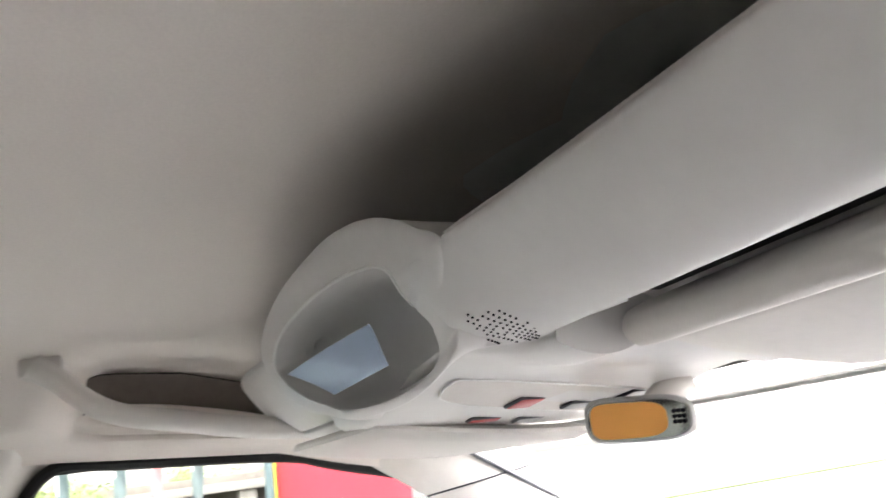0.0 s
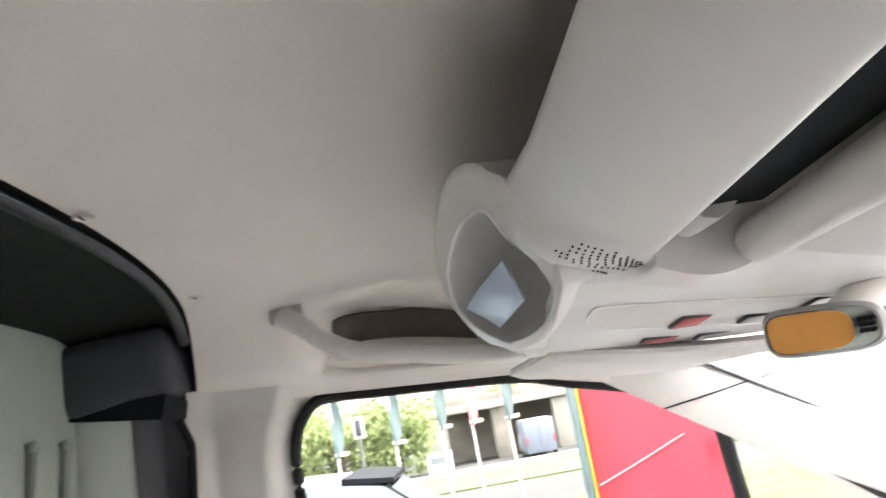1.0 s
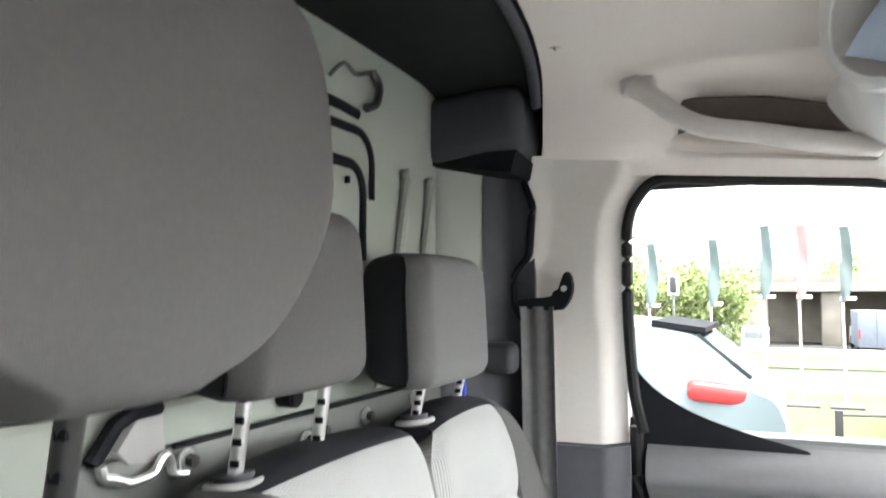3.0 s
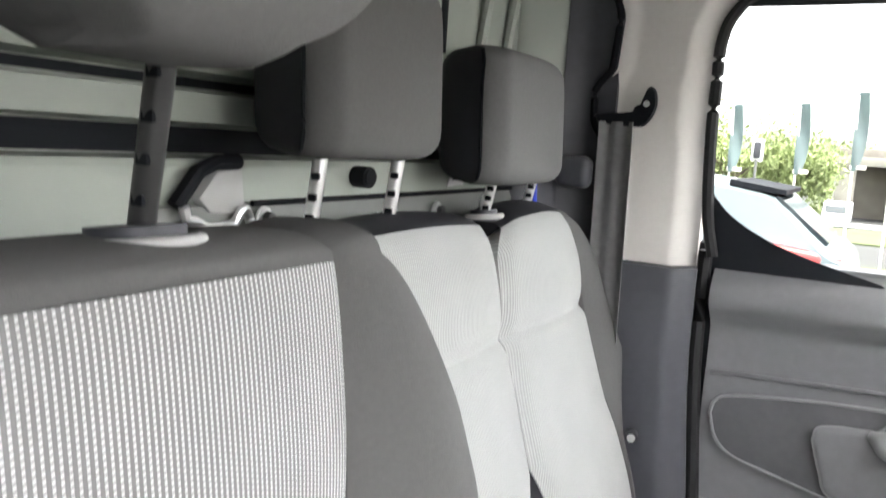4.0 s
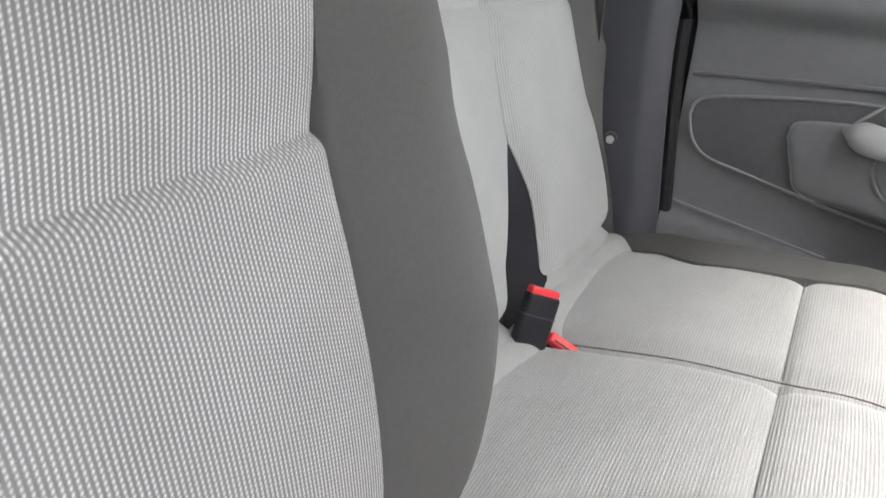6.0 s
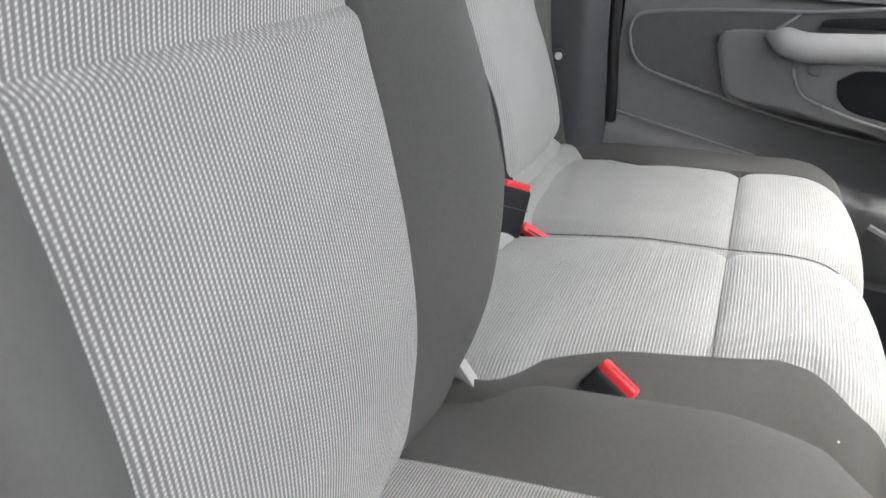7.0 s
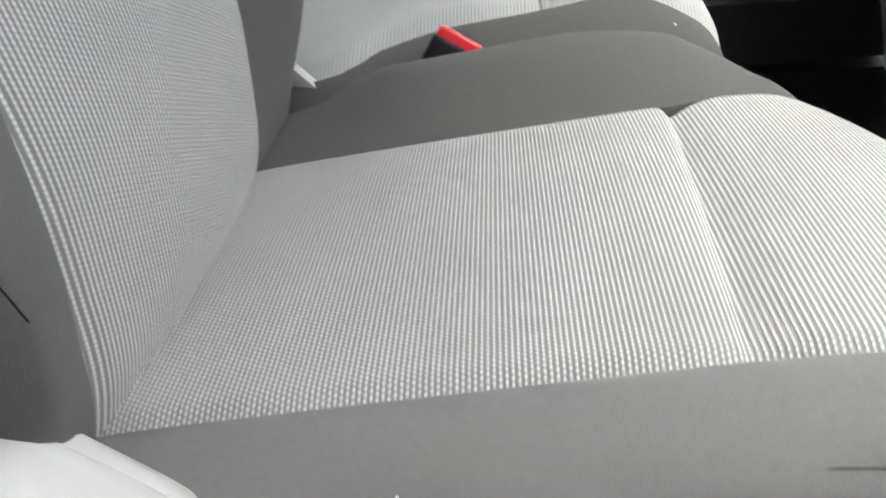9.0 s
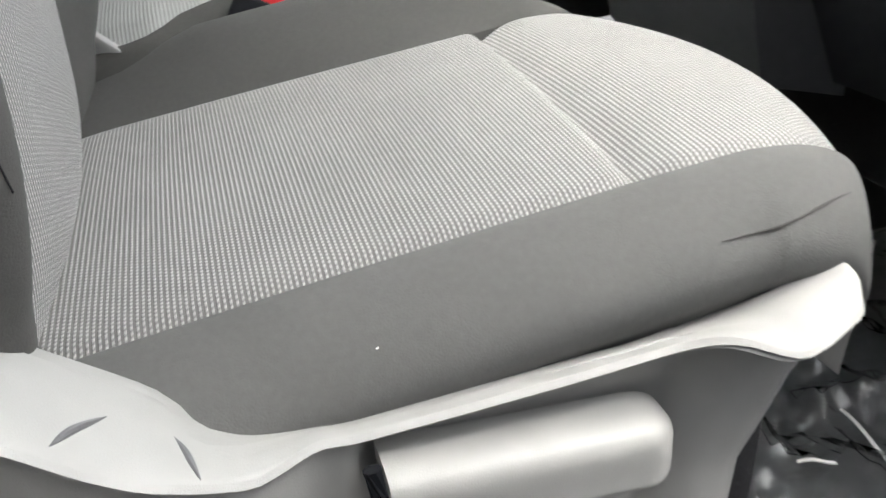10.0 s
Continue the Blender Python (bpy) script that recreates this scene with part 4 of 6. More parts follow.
part("mirror_glass", shell([mirror_ring(0.050, 0.0185, -0.003), mirror_ring(0.0505, 0.019, 0.0)]), MIRROR, housing, "mirror glass")
# Orange plate painted over the glass as something reflected in it.
part("reflected_patch", shell([[p - MT.to_3x3() @ Vector((0.009, 0, 0)) for p in mirror_ring(0.038, 0.0172, yy)] for yy in (-0.0042, -0.0035)]), ORANGE, housing, "orange plate painted as a reflection in the glass")
for k in range(9):
    part("sensor_dot", disc(MT @ Vector((0.036 + 0.0045 * (k % 3), -0.0045, -0.004 + 0.005 * (k // 3))), MT.to_3x3() @ Vector((0, 1, 0)), 0.0018, 0.002, 10), BLACK, housing)
part("stem", tube([(-0.06, 0.54, 1.215), (-0.06, 0.56, 1.228), (-0.06, 0.575, 1.236)], 0.014, 10), CREAM, mirror, "cream mirror stem")

# grab handle over the passenger's door
grab = thing("grab_handle", (-0.575, 0.19, 1.25), "beige moulded grab handle on the door head", "grab handle")
part("grip", tube(curve_points([(-0.562, 0.022, 1.372), (-0.563, 0.050, 1.352), (-0.563, 0.085, 1.322), (-0.563, 0.125, 1.303), (-0.565, 0.19, 1.290), (-0.575, 0.26, 1.276), (-0.60, 0.34, 1.268), (-0.625, 0.37, 1.268)], 36), lambda t: 0.0195 - 0.002 * math.sin(math.pi * t), 14, 0.8), CREAM, grab)


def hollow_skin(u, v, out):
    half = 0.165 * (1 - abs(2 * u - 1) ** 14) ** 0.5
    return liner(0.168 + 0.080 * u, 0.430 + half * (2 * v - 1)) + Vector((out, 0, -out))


# Brown skin over the headliner puts the hollow's shade into colour.
part("recess", slab(lambda u, v: hollow_skin(u, v, 0.003), lambda u, v: hollow_skin(u, v, 0.0008), 20, 24), RECESS_SHADE, grab, "brown skin for the shade in the hollow behind the grip")
part("mount", box(-0.575, 0.030, 1.372, 0.03, 0.05, 0.03, 0.008), CREAM, grab)
part("mount", box(-0.63, 0.365, 1.275, 0.04, 0.05, 0.03, 0.008), CREAM, grab)

# seat belt on the pillar
belt = thing("seat_belt", (-0.655, -0.13, 0.45), "dark grey seat belt hanging from a black loop", "seat belt")
part("webbing", slab(lambda u, v: Vector((-0.634 - 0.009 * math.sin(math.pi * u) - 0.004 * math.sin(3 * math.pi * u), -0.166 + 0.052 * u + 0.01 * v, 1.058 - 0.62 * v)),
                     lambda u, v: Vector((-0.638 - 0.009 * math.sin(math.pi * u) - 0.004 * math.sin(3 * math.pi * u), -0.166 + 0.052 * u + 0.01 * v, 1.058 - 0.62 * v)), 16, 20), WEBBING, belt)
loop = [(-0.178, 1.068), (-0.166, 1.056), (-0.112, 1.052), (-0.096, 1.060), (-0.086, 1.082), (-0.088, 1.104), (-0.096, 1.112), (-0.103, 1.098), (-0.110, 1.080), (-0.125, 1.073), (-0.150, 1.071)]
part("loop", prism([tuple(p) for p in ring(loop, 50)[:-1]], lambda a, b, h: Vector((-0.658 + h, a, b)), 0.016, 0.004), BLACK, belt, "black plastic belt loop")
part("bolt", disc((-0.641, -0.098, 1.086), (1, 0, 0), 0.005, 0.004, 6), CHROME, belt, "steel anchor bolt")
stud = part("stud", disc((-0.668, -0.078, 0.567), (1, 0.2, 0), 0.010, 0.02, 14, 0.003), DARK_TRIM, belt, "black round knob")
part("stud_face", disc((-0.655, -0.0755, 0.567), (1, 0.2, 0), 0.0065, 0.004, 14, 0.001), CHROME, stud, "bright steel face")


# ---- seats ----
class Pad:
    """A cushioned form along a path of (y, z), with a panel between two x edges and rolls beside it."""

    def __init__(self, path, sign, left, right, rolls, grooves=(), crown=0.006, depth=0.10, edge=0.004):
        self.pts = curve_points(path, 240)
        self.bow = lambda x, s: 0.0
        self.tuck = 1.0
        self.slant = 0.0
        self.fall = {}
        self.sign, self.left, self.right, self.rolls, self.grooves, self.crown, self.depth, self.edge = sign, left, right, rolls, grooves, crown, depth, edge

    def at(self, s):
        f = min(max(s, 0), 1) * 240
        k = min(int(f), 239)
        p = self.pts[k].lerp(self.pts[k + 1], f - k)
        t = (self.pts[min(k + 2, 240)] - self.pts[max(k - 1, 0)]).normalized()
        return p, Vector((t.y, -t.x)) * self.sign

    def find(self, axis, value):
        return min(range(241), key=lambda k: (abs(self.pts[k][axis] - value), k)) / 240

    def key(self, s):
        return self.at(s)[0][1 if self.sign > 0 else 0]

    def point(self, x, s, off):
        p, n = self.at(s)
        return Vector((x, p[0] + n[0] * off + self.bow(x, s), p[1] + n[1] * off))

    def swell(self, w, s):
        xr, xl = self.right(s), self.left(s)
        d = min(w, 1 - w) * abs(xr - xl)
        off = self.crown * max(0.0, math.sin(math.pi * w)) ** 0.8 - self.edge * math.exp(-((d / (self.edge * 1.6)) ** 2))
        for g, depth, up, down in self.grooves:
            dist = (s - g) * self.length() + self.slant * w
            width = up if dist > 0 else down
            off += -depth * math.exp(-abs(dist / width) ** 1.4)
        return off

    def length(self):
        return sum((b - a).length for a, b in zip(self.pts, self.pts[1:]))

    def panel(self, s0, s1, nu, nv):
        L = self.length()
        fine = [g + k * 0.0012 / L for g, *_ in self.grooves for k in range(-12, 10) if s0 < g - 0.02 and g + 0.02 < s1]
        rows = sorted([s0 + (s1 - s0) * k / (nv - len(fine)) for k in range(nv - len(fine) + 1)] + fine)

        def front(u, v, drop=0.0):
            s = rows[round(v * nv)]
            xl, xr = self.left(s), self.right(s)
            return self.point(xl + (xr - xl) * u, s, self.swell(u, s) - drop)

        return slab(front, lambda u, v: front(u, v, 0.04), nu, nv)

    def roll(self, side, s0, s1, nu, nv):
        """The roll beside the panel: side -1 on the left edge, +1 on the right."""
        width, height = self.rolls[side]

        def front(u, v):
            return self.roll_point(side, u, s0 + (s1 - s0) * v)

        def back(u, v):
            s = s0 + (s1 - s0) * v
            e = self.left(s) if side < 0 else self.right(s)
            return self.point(e + side * 0.8 * width(s) * u, s, -0.045 - (self.depth - 0.05) * u)

        return slab(front, back, nu, nv)

    def roll_point(self, side, u, s, proud=0.0):
        width, height = self.rolls[side]
        e = self.left(s) if side < 0 else self.right(s)
        b, h = width(s), height(s)
        ctrl = [(0, -0.004), (0.22 * b, 0.45 * h), (0.52 * b, 0.95 * h), (0.80 * b, 0.88 * h), (0.965 * b, 0.25 * h - 0.008), (self.tuck * b, -0.045), ((self.tuck - 0.03) * b, -self.depth)]
        if side in self.fall:
            ctrl = [(c * b, d) for c, d in self.fall[side]]
        q = curve_points(ctrl, 24)
        f = u * 24
        k = min(int(f), 23)
        c = q[k].lerp(q[k + 1], f - k)
        if side in self.fall:
            return self.point(e + side * (c[0] + proud), s, 0.0) + Vector((0, 0, c[1] + proud))
        return self.point(e + side * (c[0] + proud), s, c[1] + proud)


def table(rows):
    return lambda s: lerp_table(rows, s)


CX = 0.337
drv = thing("driver_seat", (CX, 0.2, 0.05), "grey cloth driver's seat with a striped centre and plain bolsters", "car seat")
back_path = [(0.004, 0.345), (0.0125, 0.367), (0.0195, 0.393), (0.0232, 0.43), (0.025, 0.50), (0.014, 0.58), (-0.006, 0.66), (-0.030, 0.745), (-0.040, 0.85), (-0.052, 0.932), (-0.064, 0.950), (-0.100, 0.953), (-0.142, 0.945), (-0.165, 0.90), (-0.17, 0.80)]
pad = Pad(back_path, 1, None, None, {})
zs = lambda z: min(range(172), key=lambda k: abs(pad.pts[k][1] - z)) / 240
S_TOP = zs(0.938)
h_roll = table([(0, 0.0), (zs(0.42), 0.014), (zs(0.50), 0.036), (zs(0.60), 0.055), (zs(0.70), 0.052), (zs(0.79), 0.044), (zs(0.87), 0.028), (S_TOP, 0.006), (1, 0.0)])
w_roll = table([(0, 0.070), (zs(0.45), 0.092), (zs(0.56), 0.112), (zs(0.78), 0.108), (zs(0.84), 0.096), (zs(0.90), 0.072), (S_TOP, 0.046), (S_TOP + 0.08, 0.040), (1, 0.04)])
h_near = table([(0, 0.004), (zs(0.42), 0.014), (zs(0.50), 0.032), (zs(0.60), 0.050), (zs(0.70), 0.052), (zs(0.79), 0.044), (zs(0.87), 0.028), (S_TOP, 0.006), (1, 0.0)])
w_near = table([(0, 0.055), (zs(0.42), 0.066), (zs(0.50), 0.092), (zs(0.58), 0.106), (zs(0.84), 0.108), (zs(0.90), 0.096), (S_TOP, 0.078), (S_TOP + 0.08, 0.062), (1, 0.06)])
pad = Pad(back_path, 1, lambda s: CX - 0.150, lambda s: CX + 0.155, {-1: (w_roll, h_roll), 1: (w_near, h_near)}, [(zs(0.745), 0.010, 0.020, 0.0035)], 0.011, 0.11)
backrest = part("backrest", pad.panel(0.0, S_TOP, 64, 150), CLOTH_BACK, drv, "striped grey cloth backrest centre")
part("bolster", pad.roll(-1, 0.0, S_TOP, 28, 90), CLOTH_DARK, backrest, "plain grey bolster")
part("bolster", pad.roll(1, 0.0, S_TOP, 28, 90), CLOTH_DARK, backrest, "plain grey bolster")
pad.crown = 0.003
part("top_cover", pad.panel(S_TOP, 1.0, 40, 50), CLOTH_DARK, backrest, "plain grey top of the backrest")
part("top_corner", pad.roll(-1, S_TOP, 1.0, 20, 40), CLOTH_DARK, backrest)
part("top_corner", pad.roll(1, S_TOP, 1.0, 20, 40), CLOTH_DARK, backrest)
part("back_shell", slab(lambda u, v: Vector((CX - 0.24 + 0.48 * u, -0.09 - 0.06 * v, 0.32 + 0.58 * v)), lambda u, v: Vector((CX - 0.22 + 0.44 * u, -0.14 - 0.045 * v, 0.32 + 0.58 * v)), 12, 12), VINYL_BLACK, drv, "black seat back shell")


def on_roll(p):
    """The spot on the near bolster closest to p."""
    tries = [pad.roll_point(1, u / 40, zs(p[2]) + d / 400, 0.0006) for u in range(6, 41) for d in range(-8, 9)]
    return min(tries, key=lambda q: (q - Vector(p)).length)


SEAM = [(0.5846, 0.036, 0.640), (0.5844, 0.043, 0.592), (0.5794, 0.0455, 0.5511), (0.5715, 0.05, 0.5149), (0.557, 0.0508, 0.4784)]
part("side_seam", tube(curve_points([tuple(on_roll(p)) for p in SEAM], 64), lambda t: 0.0007 - 0.0003 * t, 6), VINYL_BLACK, backrest, "dark stitched seam")
cush_path = [(-0.03, 0.345), (0.01, 0.362), (0.10, 0.374), (0.20, 0.385), (0.335, 0.399), (0.38, 0.404), (0.414, 0.400), (0.440, 0.382), (0.453, 0.34), (0.448, 0.27)]
cus = Pad(cush_path, -1, None, None, {})
ys = lambda y: min(range(160), key=lambda k: abs(cus.pts[k][0] - y)) / 240
hc = table([(0, 0.004), (ys(0.05), 0.018), (ys(0.12), 0.032), (ys(0.28), 0.034), (ys(0.36), 0.024), (ys(0.41), 0.006), (1, 0.0)])
w_fall = lambda s: 0.062 - 0.016 * ss(ys(0.30), 0.85, s)
hc_far = lambda s: 1.25 * hc(s)
wc = table([(0, 0.10), (ys(0.10), 0.112), (ys(0.27), 0.112), (ys(0.33), 0.097), (ys(0.38), 0.068), (ys(0.42), 0.040), (1, 0.034)])
cus = Pad(cush_path, -1, lambda s: CX - 0.152, lambda s: CX + 0.152 + 0.012 * ss(0.40, 0.70, s), {-1: (wc, hc_far), 1: (w_fall, hc)}, [(ys(0.335), 0.010, 0.013, 0.003)], 0.006, 0.085)
cus.slant = 0.012
cus.fall = {1: [(0, -0.004), (0.16, 0.005), (0.40, 0.004), (0.70, -0.007), (0.91, -0.021), (0.98, -0.033), (0.93, -0.046), (0.78, -0.062), (0.70, -0.10)]}
cus.bow = lambda x, s: 0.034 * max(-1.3, 1 - 1.55 * ((x - CX) / 0.2) ** 2) * ss(ys(0.32), ys(0.42), s)
cushion = part("cushion", cus.panel(0.0, 1.0, 64, 150), CLOTH_SEAT, drv, "striped grey cloth cushion centre")
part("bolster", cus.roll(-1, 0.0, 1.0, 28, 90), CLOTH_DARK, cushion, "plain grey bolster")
part("bolster", cus.roll(1, 0.0, 0.83, 28, 90), CLOTH_LIT, cushion, "plain grey bolster")
part("crease", tube(curve_points([(0.5416, 0.3311, 0.3839), (0.5425, 0.347, 0.3848), (0.5448, 0.3637, 0.3873), (0.5422, 0.3845, 0.3906), (0.5382, 0.3976, 0.3908), (0.5335, 0.4105, 0.3893)], 40), lambda t: 0.0002 + 0.0006 * math.sin(math.pi * t), 5), CLOTH_SHADED, cushion, "stitched crease")
part("lint", tube([(0.5384, 0.1618, 0.3682), (0.5382, 0.1632, 0.3687)], 0.0005, 5), WHITE, cushion, "speck of white lint")
part("lint", tube([(0.105, 0.355, 0.4352), (0.1055, 0.3565, 0.4352)], 0.0005, 5), WHITE, cushion, "speck of white lint")
part("seat_base", box(CX, 0.20, 0.19, 0.38, 0.40, 0.24, 0.02), CARPET, drv, "charcoal seat base")


def headrest(owner, cx, half, z0, z1, y_front, lean, thick, mat, side_mat, posts, post_mat, z_base, y_base, flare=0.0, power=9.0, lean_x=0.0):
    def ring_at(z, k):
        f = (z - z0) / (z1 - z0)
        w = half * (1 - flare * (1 - f)) * (1 - 0.10 * max(0, (f - 0.6) / 0.4) ** 2)
        return w

    def front(u, v):
        e = min(v, 1 - v) * (z1 - z0)
        r = 0.028
        pull = r - math.sqrt(max(0, r * r - max(0, r - e) ** 2))
        z = z0 + (z1 - z0) * v
        w = ring_at(z, 0)
        q = power if v > 0.5 or power > 5 else 1.6
        cornerw = w * max(0.12, 1 - abs(2 * v - 1) ** q) ** (1 / q)
        x = cx + cornerw * (2 * u - 1)
        side = max(0, abs(2 * u - 1) - 0.82) / 0.18
        return Vector((x, y_front - lean * (z - z0) - pull - 0.022 * side ** 2 + 0.006 * math.cos(math.pi * (u - 0.5)), z))

    def back(u, v):
        p = front(u, v)
        e = min(v, 1 - v) * (z1 - z0)
        r = 0.03
        pull = r - math.sqrt(max(0, r * r - max(0, r - e) ** 2))
        side = max(0, abs(2 * u - 1) - 0.7) / 0.3
        y = y_front - lean * (p.z - z0) - thick + pull + 0.02 * side ** 2
        return Vector((cx + (p.x - cx) * 0.94, y, p.z))

    def mid(u, v, t):
        return front(u, v).lerp(back(u, v), t)

    hr = part("headrest", slab(front, lambda u, v: mid(u, v, 0.10), 40, 40), mat, owner, "padded grey headrest")
    part("rear_cover", slab(lambda u, v: mid(u, v, 0.105), back, 28, 28), side_mat, hr, "black headrest back")
    for u in (0.0, 1.0) if power > 5 else ():
        part("piping", tube([mid(u, k / 24, 0.10) for k in range(1, 24)], 0.0022, 6), BLACK, hr, "dark piping")
    for dx in posts:
        yb = y_front - thick * 0.55
        p0, p1 = Vector((cx + dx - lean_x, y_base - 2.4 * lean_x, z_base)), Vector((cx + dx + 1.3 * lean_x, y_base + 0.012 + 0.7 * lean_x, z0 + 0.02))
        post = part("post", tube([p0, p0.lerp(p1, 0.5), p1], 0.0065 + 0.12 * lean_x, 12), post_mat, hr, "steel headrest post")
        for k in range(4):
            q = p0.lerp(p1, 0.2 + 0.2 * k) + Vector((0.0058, 0.002, 0))
            part("notch", box(q.x, q.y, q.z, 0.003, 0.008, 0.006, 0.0008), BLACK, post)
        size = 0.022 + lean_x
        part("guide", disc((cx + dx + 1.1 * lean_x, y_base - 0.3 * lean_x, z_base + 0.002), (0, -0.12, 1), size, 0.014, 28, 0.005), DARK_TRIM, hr, "oval post guide")
        part("guide_rim", tube([(cx + dx + 1.1 * lean_x + size * math.cos(a), y_base + size * math.sin(a), z_base + 0.001 + 0.11 * size * math.sin(a)) for a in [math.pi * (-0.25 + 1.2 * k / 16) for k in range(17)]], 0.0034, 8), SHELL_GREY, hr, "grey guide collar")
    return hr


headrest(drv, CX, 0.146, 1.034, 1.236, 0.008, 0.06, 0.105, CLOTH_DARK, CLOTH_DARK, (-0.055, 0.055), POST_DARK, 0.951, -0.099, 0.0, 4.0, 0.007)

# plastic side cover with the height lever and recliner boss
INNER_Z = [(-0.23, 0.50), (-0.03, 0.457), (0.0, 0.438), (0.0255, 0.4165), (0.0411, 0.4030), (0.058, 0.3885), (0.0706, 0.377), (0.0767, 0.367), (0.0831, 0.355), (0.0976, 0.347), (0.1159, 0.3425), (0.14, 0.3395), (0.22, 0.3375), (0.28, 0.3365), (0.31, 0.3385), (0.341, 0.3455), (0.372, 0.354), (0.3947, 0.3597)]
OUTER_X = [(-0.23, 0.613), (-0.12, 0.6115), (0.036, 0.608), (0.068, 0.604), (0.084, 0.600), (0.1015, 0.590), (0.118, 0.574), (0.130, 0.566), (0.296, 0.566), (0.311, 0.570), (0.324, 0.577), (0.333, 0.585), (0.346, 0.592), (0.357, 0.592), (0.388, 0.580), (0.3986, 0.560)]
OUTER_Z = [(-0.23, 0.54), (-0.10, 0.485), (0.0, 0.445), (0.036, 0.4175), (0.0428, 0.4095), (0.0537, 0.397), (0.0678, 0.3845), (0.084, 0.3735), (0.1015, 0.3585), (0.115, 0.351), (0.1416, 0.3448), (0.1863, 0.3450), (0.2393, 0.3455), (0.2673, 0.3465), (0.2962, 0.3475), (0.311, 0.3502), (0.3238, 0.3513), (0.3331, 0.3495), (0.3461, 0.3466), (0.3572, 0.3510), (0.3878, 0.3530), (0.3986, 0.3585)]


def smooth_table(rows, y):
    return sum(lerp_table(rows, y + d) for d in (-0.004, -0.002, 0, 0.002, 0.004)) / 5


def cover(u, v):
    """Lip along the cushion, a crisp outer edge, and the face set back below it."""
    y = -0.2136 + 0.6122 * u
    zi, xo, zo = smooth_table(INNER_Z, y), smooth_table(OUTER_X, y), smooth_table(OUTER_Z, y)
    back = ss(0.340, 0.395, y)
    boss = ss(0.150, 0.141, y)
    face = max(0.5492, xo - 0.027) * (1 - boss) + (xo - 0.005) * boss
    face = face * (1 - back) + (xo - 0.005) * back
    prof = [(0.534, zi - 0.036), (0.5407, zi - 0.005), (0.5456, zi), (0.5456 + 0.45 * (xo - 0.5456), 0.5 * (zi + zo) + 0.0024), (xo - 0.0030, zo + 0.0012), (xo, zo - 0.0012), (xo - 0.0020, zo - 0.0036), (face + 0.0020, zo - 0.007), (face - 0.003, zo - 0.037), (face - 0.007, zo - 0.09), (face + 0.010, zo - 0.18), (0.577, 0.06)]
    n = len(prof) - 1
    f = min(v * n, n - 1e-6)
    k = int(f)
    p = Vector(prof[k]).lerp(Vector(prof[k + 1]), f - k)
    return Vector((p.x, y - ss(0.72, 1.0, u) * (0.022 * ss(0.5, 0.65, v) + 0.055 * ss(0.65, 1.0, v)), p.y))


side_cover = part("side_cover", slab(cover, lambda u, v: cover(u, v) - Vector((0.010, 0, 0.004)), 110, 55), SHELL_GREY, drv, "light grey plastic side cover", 0.9)
for arc in ([(0.598, 0.0452, 0.4071), (0.5853, 0.0499, 0.4015), (0.5716, 0.0578, 0.3930)], [(0.5679, 0.0762, 0.3739), (0.5779, 0.0806, 0.372), (0.5937, 0.0851, 0.3729)]):
    part("boss_arc", tube(curve_points(arc, 16), lambda t: 0.0003 + 0.0014 * math.sin(math.pi * t), 8), DOOR_TRIM, side_cover, "dark arc on the boss")



def lever_face(u, v, side):
    y = 0.1533 + 0.1464 * u
    taper = math.sqrt(max(0.02, 1 - max(0, (u - 0.84) / 0.16) ** 2.2))
    a = math.pi * (v - 0.5)
    z = 0.3125 - 0.0159 * u + 0.0170 * taper * math.copysign(abs(math.sin(a)) ** 0.42, a)
    out = (0.0330 - 0.004 * math.sin(a)) * taper * max(0.0, math.cos(a)) ** 0.18
    return Vector((0.5505 + (out if side else 0), y, z))


lever = part("height_lever", slab(lambda u, v: lever_face(u, v, 1), lambda u, v: lever_face(u, v, 0), 30, 26), SHELL_GREY, side_cover, "light grey height lever", 1.1)
part("lever_gap", tube([(0.5797, 0.1472, 0.3409), (0.5858, 0.1485, 0.3238), (0.5822, 0.157, 0.3018)], 0.0043, 8), BLACK, side_cover, "black gap at the lever's root")

# two-seat passenger bench
bench = thing("bench_seat", (-0.28, 0.2, 0.05), "pale grey two-seat passenger bench with split backrests", "bench seat")
bpath = [(-0.040, 0.40), (-0.052, 0.44), (-0.070, 0.52), (-0.100, 0.62), (-0.124, 0.70), (-0.146, 0.785), (-0.155, 0.85), (-0.168, 0.905), (-0.184, 0.922), (-0.215, 0.924), (-0.25, 0.90), (-0.255, 0.80)]
bp = Pad(bpath, 1, None, None, {})
bz = lambda z: min(range(160), key=lambda k: abs(bp.pts[k][1] - z)) / 240
BT = bz(0.916)
lf = table([(0, -0.236), (bz(0.50), -0.240), (bz(0.56), -0.272), (bz(0.63), -0.302), (bz(0.72), -0.304), (bz(0.8), -0.295), (bz(0.88), -0.284), (BT, -0.272), (1, -0.268)])
mid_pad = Pad(bpath, 1, lf, table([(0, 0.075), (BT - 0.06, 0.075), (BT, 0.05), (1, 0.045)]), {}, [(bz(0.785), 0.009, 0.014, 0.007), (bz(0.436), 0.018, 0.012, 0.016)], 0.012, 0.09, 0.008)
middle = part("middle_backrest", mid_pad.panel(0, BT + 0.022, 50, 90), CLOTH_BENCH, bench, "pale grey ribbed middle backrest")
part("back_cover", mid_pad.panel(BT + 0.022, 1.0, 24, 24), VINYL_BLACK, middle, "plain dark rear edge")
